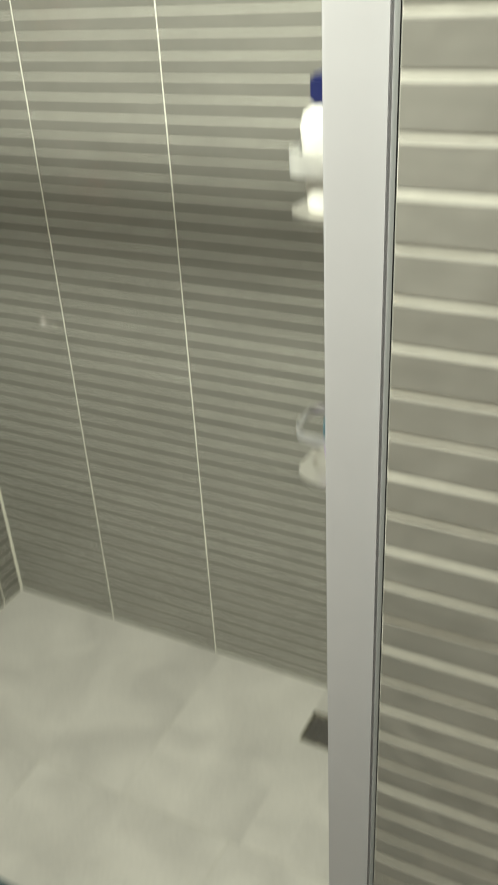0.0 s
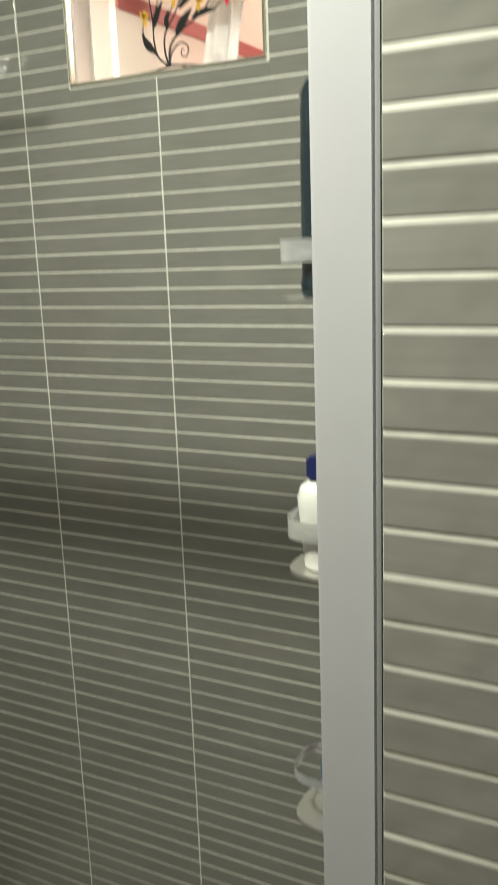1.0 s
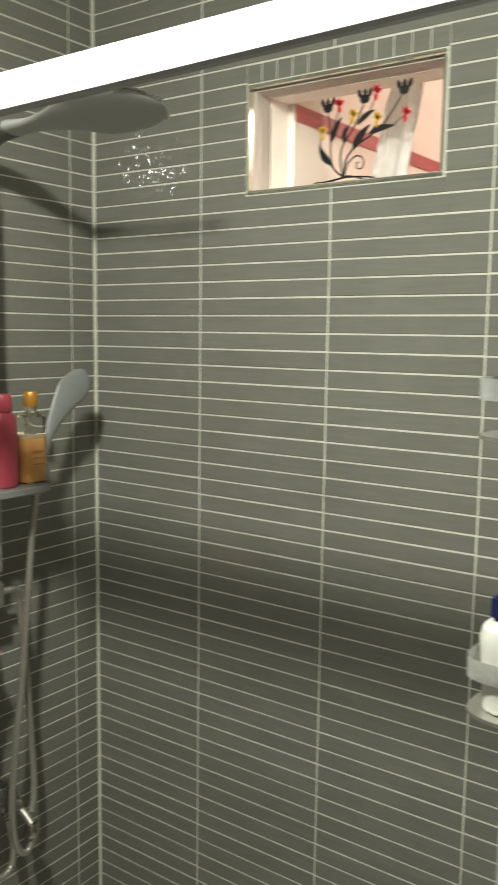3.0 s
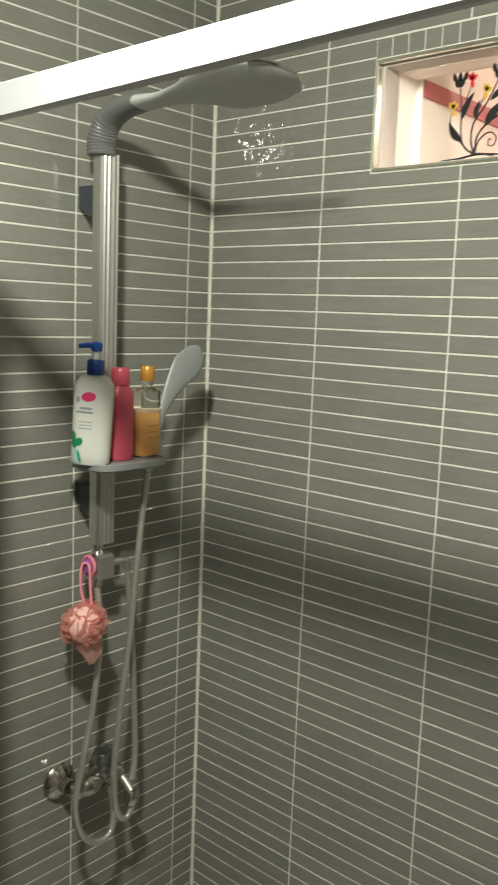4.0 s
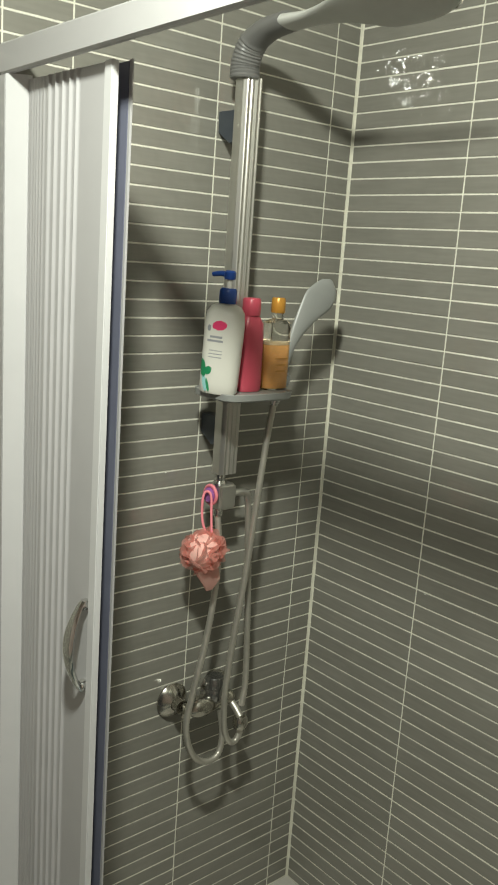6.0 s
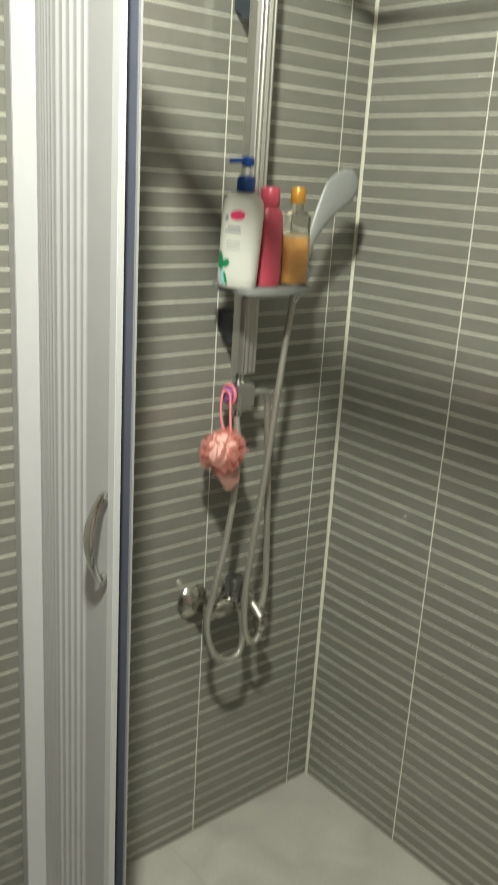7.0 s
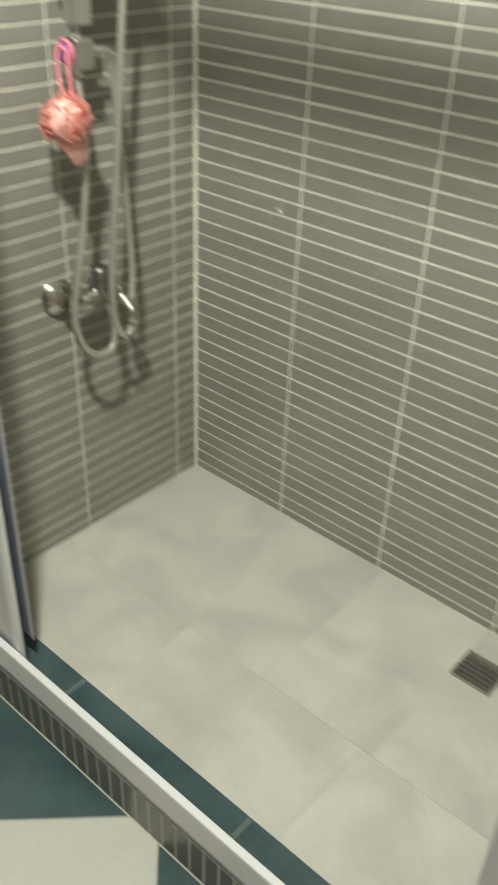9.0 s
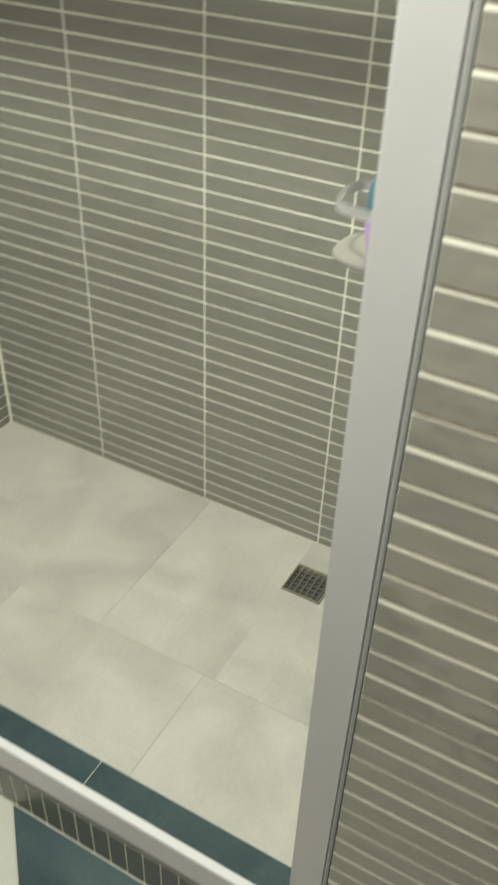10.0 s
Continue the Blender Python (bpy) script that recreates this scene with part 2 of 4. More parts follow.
def box(x0, x1, y0, y1, z0, z1, bevel=0.0, bm=None, segments=2):
    bm = bm or bmesh.new()
    v = [bm.verts.new((x, y, z)) for x in (x0, x1) for y in (y0, y1) for z in (z0, z1)]
    f = [bm.faces.new([v[i] for i in q]) for q in ((0, 1, 3, 2), (4, 6, 7, 5), (0, 4, 5, 1), (2, 3, 7, 6), (0, 2, 6, 4), (1, 5, 7, 3))]
    if bevel:
        edges = list({e for q in f for e in q.edges})
        bmesh.ops.bevel(bm, geom=edges, offset=bevel, segments=segments, affect="EDGES", clamp_overlap=True)
    return bm


def loft(rings, close=True, cap=True, bm=None):
    """Skin over rings of equal count."""
    bm = bm or bmesh.new()
    vs = [[bm.verts.new(p) for p in ring] for ring in rings]
    n = len(vs[0])
    for a, b in zip(vs, vs[1:]):
        for i in range(n if close else n - 1):
            bm.faces.new((a[i], a[(i + 1) % n], b[(i + 1) % n], b[i]))
    if cap and close:
        bm.faces.new(vs[0][::-1])
        bm.faces.new(vs[-1])
    return bm


def oval(cx, cy, z, rx, ry, n=28, square=2.0):
    """A level ring; square over 2 makes it a rounded rectangle."""
    out = []
    for i in range(n):
        a = math.tau * i / n
        c, s = math.cos(a), math.sin(a)
        out.append((cx + rx * math.copysign(abs(c) ** (2 / square), c), cy + ry * math.copysign(abs(s) ** (2 / square), s), z))
    return out


def turned(profile, cx=0, cy=0, n=28, flat=1.0, square=2.0, bm=None):
    """Profile of (radius, z); flat squeezes x."""
    return loft([oval(cx, cy, z, r * flat, r, n, square) for r, z in profile], bm=bm)


def smooth_path(points, steps=10):
    """Catmull-Rom through points."""
    p = [Vector(q) for q in points]
    p = [2 * p[0] - p[1]] + p + [2 * p[-1] - p[-2]]
    out = []
    for i in range(1, len(p) - 2):
        for k in range(steps):
            t = k / steps
            a, b, c, d = p[i - 1 : i + 3]
            out.append(0.5 * (2 * b + (c - a) * t + (2 * a - 5 * b + 4 * c - d) * t * t + (3 * b - a - 3 * c + d) * t ** 3))
    return out + [p[-2]]


def tube(points, radius, n=12, ripple=0.0, bm=None):
    """A round tube along points; radius may be a list; ripple makes the rings of a metal hose."""
    pts = [Vector(q) for q in points]
    up = Vector((0.31, 0.87, 0.37)).normalized()
    rings = []
    for i, p in enumerate(pts):
        d = (pts[min(i + 1, len(pts) - 1)] - pts[max(i - 1, 0)]).normalized()
        a = (up - d * up.dot(d)).normalized()
        b = d.cross(a)
        r = (radius[i] if isinstance(radius, (list, tuple)) else radius) * (1 + (ripple if i % 2 else -ripple))
        rings.append([p + r * (math.cos(math.tau * k / n) * a + math.sin(math.tau * k / n) * b) for k in range(n)])
        up = a
    return loft(rings, bm=bm)


def resample(points, step):
    pts = [Vector(p) for p in points]
    out, left = [pts[0]], step
    for a, b in zip(pts, pts[1:]):
        seg = (b - a).length
        at = left
        while at <= seg:
            out.append(a.lerp(b, at / seg))
            at += step
        left = at - seg
    return out


# ---------------------------------------------------------------- tiles
def tile_verts(u0, u1, v0, v1, proud=0.0009, edge=0.0010):
    """Face of one strip tile in its own plane: u across, v up, out along -y."""
    o = [(u0, 0.004, v0), (u1, 0.004, v0), (u1, 0.004, v1), (u0, 0.004, v1)]
    m = [(u0, -proud + edge * 0.7, v0), (u1, -proud + edge * 0.7, v0), (u1, -proud + edge * 0.7, v1), (u0, -proud + edge * 0.7, v1)]
    i = [(u0 + edge, -proud, v0 + edge), (u1 - edge, -proud, v0 + edge), (u1 - edge, -proud, v1 - edge), (u0 + edge, -proud, v1 - edge)]
    return o + m + i


TILE_FACES = [(0, 1, 5, 4), (1, 2, 6, 5), (2, 3, 7, 6), (3, 0, 4, 7), (4, 5, 9, 8), (5, 6, 10, 9), (6, 7, 11, 10), (7, 4, 8, 11), (8, 9, 10, 11)]


@functools.lru_cache(maxsize=None)
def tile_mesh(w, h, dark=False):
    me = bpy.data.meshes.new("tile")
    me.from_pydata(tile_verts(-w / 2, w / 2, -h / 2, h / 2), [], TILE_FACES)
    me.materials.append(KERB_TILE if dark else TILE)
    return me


def cut_out(rect, hole):
    """What is left of a rectangle (u0, u1, v0, v1) round a hole."""
    u0, u1, v0, v1 = rect
    a0, a1, b0, b1 = hole
    if u1 <= a0 or u0 >= a1 or v1 <= b0 or v0 >= b1:
        return [rect]
    out = []
    if u0 < a0:
        out.append((u0, a0, v0, v1))
    if u1 > a1:
        out.append((a1, u1, v0, v1))
    m0, m1 = max(u0, a0), min(u1, a1)
    if v0 < b0:
        out.append((m0, m1, v0, b0))
    if v1 > b1:
        out.append((m0, m1, b1, v1))
    return [r for r in out if r[1] - r[0] > 0.004 and r[3] - r[2] > 0.004]


def tile_wall(wall, turn, origin, columns, low, high, single, hole=None, seed=1, phase=0.0, joint=JOINT):
    """Lays strip tiles on a wall. columns: edges along u; single(u, v): whether the piece is an object of its own."""
    rnd = random.Random(seed)
    base = Matrix.Translation(origin) @ pose(0, 0, 0, 0, 0, turn)
    rows = [low]
    z = ROW0 + phase - 4 * PITCH_Z
    while z < high:
        if z > low + 0.008:
            rows.append(z)
        z += PITCH_Z
    rows.append(high)
    verts, faces = [], []
    for u0, u1 in zip(columns, columns[1:]):
        for v0, v1 in zip(rows, rows[1:]):
            g = joint / 2
            cell = (u0 + g, u1 - g, v0 + g, v1 - g)
            if cell[3] - cell[2] < 0.004:
                continue
            for r in cut_out(cell, hole) if hole else [cell]:
                cu, cv = (r[0] + r[1]) / 2, (r[2] + r[3]) / 2
                lift = rnd.uniform(-0.0004, 0.0004)
                if single(cu, cv):
                    ob = new("tile", tile_mesh(round(r[1] - r[0], 4), round(r[3] - r[2], 4)))
                    ob.parent = wall
                    ob.matrix_basis = base @ pose(cu, lift, cv, rnd.uniform(-0.5, 0.5), 0, rnd.uniform(-0.10, 0.10))
                else:
                    k = len(verts)
                    verts += [tuple(base @ Vector((x, y + lift, zz))) for x, y, zz in tile_verts(*r)]
                    faces += [tuple(k + i for i in f) for f in TILE_FACES]
    if verts:
        me = bpy.data.meshes.new("tile_field")
        me.from_pydata(verts, [], faces)
        me.materials.append(TILE)
        ob = new("tile_field", me)
        ob.parent = wall
        tagged(ob, "field of grey glazed strip tiles", kind="stuff")



# ---------------------------------------------------------------- walls, floors, ceiling
def wall_mesh(name, boxes, mat, label, category="wall"):
    bm = bmesh.new()
    for b in boxes:
        box(*b, bm=bm)
    return tagged(part(name, bm, mat, None, smooth=False), label, category, kind="structure")


SOLDIER = (0.4125, 0.8195, 1.8565, 2.098)      # window surround with its standing tiles
wall_back = wall_mesh("wall_back", [(-0.12, WX0, 0, 0.12, FLOOR - 0.1, CEIL), (WX1, 1.40, 0, 0.12, FLOOR - 0.1, CEIL),
                                    (WX0, WX1, 0, 0.12, FLOOR - 0.1, WZ0), (WX0, WX1, 0, 0.12, WZ1, CEIL)], GROUT,
                      "shower back wall of grey glazed strip tiles with pale grout")
wall_left = wall_mesh("wall_left", [(-0.12, 0, ROOM_F, -0.0005, FLOOR - 0.1, CEIL)], GROUT,
                      "side wall of grey glazed strip tiles with pale grout")
wall_right = wall_mesh("wall_right", [(RIGHT, 1.40, -0.802, -0.0005, FLOOR - 0.1, CEIL), (1.2815, 1.40, STUB, -0.802, FLOOR - 0.1, CEIL), (1.40, ROOM_R, STUB, -0.70, FLOOR - 0.1, CEIL)], GROUT,
                       "wall beside the shower opening in grey strip tiles")
wall_room_right = wall_mesh("wall_room_right", [(ROOM_R, ROOM_R + 0.1, ROOM_F - 0.1, -0.70, FLOOR - 0.1, CEIL)], ROOM_WALL, "unseen plain bathroom wall, pale rose to tint the bounced light")
wall_room_front = wall_mesh("wall_room_front", [(-0.12, ROOM_R, ROOM_F - 0.1, ROOM_F, FLOOR - 0.1, CEIL)], ROOM_WALL, "unseen plain wall facing the shower, pale rose to tint the bounced light")
ceiling = wall_mesh("ceiling", [(-0.12, ROOM_R, ROOM_F, 0.12, CEIL, CEIL + 0.1)], PLASTER, "plain white plastered ceiling", "ceiling")


def shower_floor():
    base = wall_mesh("floor_shower", [(0, 0.893, -0.71, 0, -0.12, -0.0008), (0.984, RIGHT, -0.71, 0, -0.12, -0.0008), (0.893, 0.984, -0.71, -0.165, -0.12, -0.0008), (0.893, 0.984, -0.077, 0, -0.12, -0.0008), (0.893, 0.984, -0.165, -0.077, -0.12, -0.031)], CAST, "cream stone-look tiled shower floor", "floor")
    g = 0.0005
    pieces = [(0, 0.415, -0.705, -0.44), (0.415, 0.87, -0.705, -0.44), (0.87, RIGHT, -0.705, -0.44),
              (0, 0.62, -0.44, 0), (0.62, RIGHT, -0.44, 0)]
    for x0, x1, y0, y1 in pieces:
        rects = [(x0 + g, x1 - g, y0 + g, y1 - g)]
        if x1 > 1.2 and y1 == 0:
            rects = cut_out(rects[0], (0.893, 0.984, -0.165, -0.077))
        for r in rects:
            part("floor_tile", box(r[0], r[1], r[2], r[3], -0.02, 0.0, 0.0008 if len(rects) == 1 else 0.0, segments=1), SHOWER_FLOOR, base, smooth=False)
    return base


def floor_drain():
    d = thing("floor_drain", "square chrome floor drain with a perforated grate", "drain", (0.938, -0.12, 0))
    bm = bmesh.new()
    for b in ((-0.0445, 0.0445, 0.0395, 0.0425), (-0.0445, 0.0445, -0.0425, -0.0395), (-0.0445, -0.0415, -0.0395, 0.0395), (0.0415, 0.0445, -0.0395, 0.0395)):
        box(*b, -0.02, 0.002, 0.001, bm=bm)
    part("frame", bm, TRIM, d)
    part("sump", box(-0.0415, 0.0415, -0.0395, 0.0395, -0.03, -0.018), DARK_GREY, d)
    bm = bmesh.new()
    for i in range(6):
        x = -0.0335 + i * 0.0134
        box(x - 0.0019, x + 0.0019, -0.0395, 0.0395, -0.014, -0.010, 0.0006, bm=bm)
        box(-0.0415, 0.0415, x - 0.0019, x + 0.0019, -0.0143, -0.0103, 0.0006, bm=bm)
    part("grate", bm, GRATE, d, "worn steel grate")


def kerb():
    k = wall_mesh("kerb", [(0, RIGHT, RAIL_Y, -0.7055, FLOOR - 0.1, CURB - 0.001)], KERB_GROUT, "low kerb with dark green stone top and strip tile face", "kerb")
    for x0, x1 in ((0.0, 0.396), (0.396, 0.828), (0.828, RIGHT)):
        part("cap_stone", box(x0 + 0.0007, x1 - 0.0007, RAIL_Y + 0.004, -0.703, CURB - 0.012, CURB, 0.0008), GREEN, k, smooth=False)
    n, x = 0, 0.008
    while x < RIGHT - 0.01:
        w = min(PITCH_Z, RIGHT - x)
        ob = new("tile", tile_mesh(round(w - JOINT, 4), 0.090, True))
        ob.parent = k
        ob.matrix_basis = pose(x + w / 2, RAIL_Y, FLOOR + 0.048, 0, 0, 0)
        x += PITCH_Z
    return k


def bathroom_floor():
    """Diagonal chequer of cream and dark green squares."""
    base = wall_mesh("floor_bathroom", [(-0.12, ROOM_R, ROOM_F, RAIL_Y + 0.001, FLOOR - 0.15, FLOOR - 0.001)], CAST, "diagonal chequered floor of cream and dark green stone tiles", "floor")
    side, vx, vy = 0.45, 0.664, -0.765
    a = Vector((1, -1)).normalized() * side      # to the right and towards the room
    b = Vector((-1, -1)).normalized() * side
    for i in range(-5, 6):
        for j in range(-5, 6):
            c = Vector((vx, vy)) + a * (i + 0.5) + b * (j + 0.5)
            poly = [c + a * s * 0.497 + b * t * 0.497 for s, t in ((-1, -1), (1, -1), (1, 1), (-1, 1))]
            for axis, limit, sign in ((0, 0.001, 1), (0, ROOM_R - 0.001, -1), (1, ROOM_F + 0.001, 1), (1, RAIL_Y - 0.003, -1)):
                out = []
                for p, q in zip(poly, poly[1:] + poly[:1]):
                    dp, dq = sign * (p[axis] - limit), sign * (q[axis] - limit)
                    if dp >= 0:
                        out.append(p)
                    if dp * dq < 0:
                        out.append(p.lerp(q, dp / (dp - dq)))
                poly = out
                if len(poly) < 3:
                    break
            if len(poly) < 3 or (poly[0] - poly[1]).length < 1e-4 and len(poly) == 3:
                continue
            rings = [[(p.x, p.y, z) for p in poly] for z in (FLOOR - 0.012, FLOOR)]
            part("floor_tile", loft(rings), GREEN if (i + j) % 2 else BATH_FLOOR, base, smooth=False)
    return base


shower_floor()
floor_drain()
kerb()
bathroom_floor()


# ---------------------------------------------------------------- window and what lies behind it
def window():
    w = thing("window_1", "small high window with cream metal trim and clear pane", "window", kind="structure")
    t, d = 0.0042, 0.005
    for name, b in (("trim_low", (WX0 - t, WX1 + t, -d, 0.012, WZ0 - t, WZ0 + 0.002)), ("trim_high", (WX0 - t, WX1 + t, -d, 0.012, WZ1 - 0.002, WZ1 + t)),
                    ("trim_side", (WX0 - t, WX0 + 0.002, -d, 0.012, WZ0 + 0.003, WZ1 - 0.003)), ("trim_side", (WX1 - 0.002, WX1 + t, -d, 0.012, WZ0 + 0.003, WZ1 - 0.003))):
        part(name, box(*b, 0.002), TRIM, w)
    for name, b in (("reveal", (WX0, WX0 + 0.006, 0.0125, 0.124, WZ0, WZ1)), ("reveal", (WX1 - 0.006, WX1, 0.0125, 0.124, WZ0, WZ1)),
                    ("reveal", (WX0 + 0.006, WX1 - 0.006, 0.0125, 0.124, WZ0, WZ0 + 0.006)), ("reveal", (WX0 + 0.006, WX1 - 0.006, 0.0125, 0.124, WZ1 - 0.006, WZ1))):
        part(name, box(*b, 0.0006), CREAM, w, smooth=False)
    pane = part("pane", box(WX0 + 0.0062, WX1 - 0.0062, 0.060, 0.063, WZ0 + 0.0062, WZ1 - 0.0062), GLASS, w, smooth=False)
    pane.visible_shadow = False
    for r in ((SOLDIER[0], SOLDIER[1], WZ1 + t + 0.0015, SOLDIER[3]),):
        n = round((r[1] - r[0]) / PITCH_Z)
        p = (r[1] - r[0]) / n
        for i in range(n):
            ob = new("tile", tile_mesh(round(p - 0.0019, 4), round(r[3] - r[2] - JOINT, 4)))
            ob.parent = wall_back
            ob.matrix_basis = pose(r[0] + (i + 0.5) * p, 0, (r[2] + r[3]) / 2)


def leaf(x0, z0, x1, z1, w, bm, bend=0.0):
    a, b = Vector((x0, z0)), Vector((x1, z1))
    d = b - a
    nrm = Vector((-d.y, d.x)).normalized()
    left, right = [], []
    for i in range(9):
        t = i / 8
        c = a + d * t + nrm * bend * math.sin(math.pi * t)
        h = w * math.sin(math.pi * t ** 0.8) ** 0.9 * 0.5 + 0.0003
        left.append(c + nrm * h)
        right.append(c - nrm * h)
    rim = left + right[::-1]
    loft([[(p.x, y, p.y) for p in rim] for y in (0.0, -0.0012)], bm=bm)


def flower_sticker():
    """A flat cut-out of tulips on curled stems, fixed to the pane; drawn about the foot of its stems."""
    s = thing("flower_decal", "black stemmed flower decal with red and yellow blossoms on the pane", "decal", (0.592, 0.0598, 1.884))
    stems = bmesh.new()

    def stem(points, w=0.0017):
        path = [(x, -0.0006, z) for x, z in points]
        tube(smooth_path(path, 7), [w * (1.2 - 0.5 * i / (7 * (len(path) - 1))) for i in range(7 * (len(path) - 1) + 1)], 6, bm=stems)

    stem([(0.002, 0.001), (-0.020, 0.018), (-0.028, 0.045), (-0.029, 0.080), (-0.035, 0.122)])
    stem([(0.002, 0.001), (-0.006, 0.025), (-0.004, 0.055), (0.018, 0.086), (0.034, 0.116), (0.040, 0.130)])
    stem([(0.002, 0.001), (0.005, 0.032), (0.026, 0.055), (0.072, 0.080), (0.097, 0.108), (0.116, 0.134)])
    stem([(-0.018, 0.016), (-0.036, 0.036), (-0.050, 0.062), (-0.048, 0.080)], 0.0013)
    stem([(0.002, 0.001), (0.009, 0.025), (0.028, 0.0375), (0.042, 0.028), (0.038, 0.014), (0.028, 0.016), (0.029, 0.026), (0.034, 0.024)], 0.0013)
    stem([(-0.062, -0.005), (-0.034, -0.004), (0.003, 0.001), (0.030, 0.000), (0.056, -0.003), (0.084, -0.010)], 0.0019)
    stem([(-0.050, -0.008), (-0.020, -0.003), (0.010, 0.003), (0.046, -0.006), (0.066, -0.004)], 0.0015)
    for a, b, c_, d in ((-0.022, 0.098, -0.012, 0.127), (0.004, 0.080, 0.016, 0.106), (0.050, 0.110, 0.064, 0.140), (0.055, 0.076, 0.067, 0.094), (0.098, 0.082, 0.121, 0.098)):
        stem([(a, b), (0.6 * a + 0.4 * c_ + 0.002, 0.5 * (b + d)), (c_, d)], 0.0010)
    part("stem", stems, IRON, s)
    leaves = bmesh.new()
    for l in ((-0.028, 0.066, -0.006, 0.110, 0.011), (-0.026, 0.026, -0.053, 0.062, 0.013), (0.000, 0.062, 0.006, 0.094, 0.009), (0.018, 0.048, 0.053, 0.090, 0.015),
              (0.026, 0.092, 0.062, 0.114, 0.010), (0.050, 0.074, 0.102, 0.082, 0.011)):
        leaf(*l, leaves, 0.003)
    part("leaf", leaves, IRON, s)
    for cx, cz in ((-0.036, 0.132), (0.041, 0.138), (0.119, 0.143)):
        bm = bmesh.new()
        loft([[(cx + x, y, cz + z) for x, z in ((-0.006, -0.010), (0.006, -0.010), (0.010, -0.004), (0.010, 0.004), (-0.010, 0.004), (-0.010, -0.004))] for y in (0.0, -0.0012)], bm=bm)
        for dx, tip in ((-0.0085, -0.0135), (0.0, 0.0), (0.0085, 0.0135)):
            leaf(cx + dx, cz, cx + tip, cz + 0.016, 0.008, bm)
        part("tulip", bm, IRON, s)
    for cx, cz, c in ((-0.012, 0.134, RED), (0.064, 0.147, RED), (0.123, 0.102, RED), (-0.046, 0.089, YELLOW), (0.017, 0.112, YELLOW), (0.067, 0.100, YELLOW)):
        bm = bmesh.new()
        tilt = 0.5 if cx > 0 else 0.2
        for a in (-0.75, 0.0, 0.75, 2.6):
            leaf(cx, cz - 0.004, cx + 0.013 * math.sin(a + tilt), cz - 0.004 + 0.0145 * math.cos(a + tilt), 0.0075, bm)
        part("blossom", bm, c, s).location = (0, -0.0022, 0)


def neighbour_space():
    """The lit space behind the pane: cream walls with a maroon border, and a hanging plastic sheet."""
    wall_mesh("wall_neighbour_left", [(0.34, 0.44, 0.125, 2.2, 1.2, 2.9)], CREAM, "cream wall of the lit space behind the pane")
    part("border", box(0.4403, 0.444, 0.127, 2.09, 2.018, 2.051, 0.001), MAROON, bpy.data.objects["wall_neighbour_left"], "maroon border strip")
    wall_mesh("wall_neighbour_far", [(0.44, 2.4, 2.1, 2.2, 1.2, 2.9)], CREAM, "cream far wall of the lit space behind the pane")
    part("border", box(0.45, 2.39, 2.094, 2.0995, 2.018, 2.051, 0.001), MAROON, bpy.data.objects["wall_neighbour_far"], "maroon border strip")
    wall_mesh("wall_neighbour_right", [(2.4, 2.5, 0.125, 2.2, 1.2, 2.9)], CREAM, "cream wall of the lit space behind the pane")
    wall_mesh("wall_neighbour_near", [(1.402, 2.4, 0.02, 0.12, 1.2, 2.9)], CREAM, "cream wall of the lit space behind the pane")
    wall_mesh("ceiling_neighbour", [(0.36, 2.5, 0.125, 2.2, 2.62, 2.7)], CREAM, "cream ceiling of the lit space behind the pane", "ceiling")
    wall_mesh("floor_neighbour", [(0.36, 2.5, 0.125, 2.2, 1.1, 1.2)], CREAM, "cream floor of the lit space behind the pane", "floor")
    bm = bmesh.new()
    rings = []
    for i in range(30):
        t = i / 29
        z = 1.70 + 0.92 * t
        row = []
        for k in range(15):
            u = k / 14 - 0.5
            x = 0.562 + 0.21 * (z - 1.92) - 0.25 * max(0.0, z - 2.0) ** 2 + u * 0.092 * (1 + 0.25 * math.sin(4 * t + 1))
            y = 0.30 - 0.05 * (u - 0.1) + 0.010 * math.sin(u * 17 + 5 * t) + 0.006 * math.sin(23 * t + 9 * u)
            row.append((x, y, z))
        rings.append(row + [(x, y + 0.002, z) for x, y, z in row[::-1]])
    sheet = part("hanging_sheet", loft(rings, bm=bm), SHEET, None)
    tagged(sheet, "crumpled white plastic sheet hanging behind the pane", "sheet")


window()
flower_sticker()
neighbour_space()


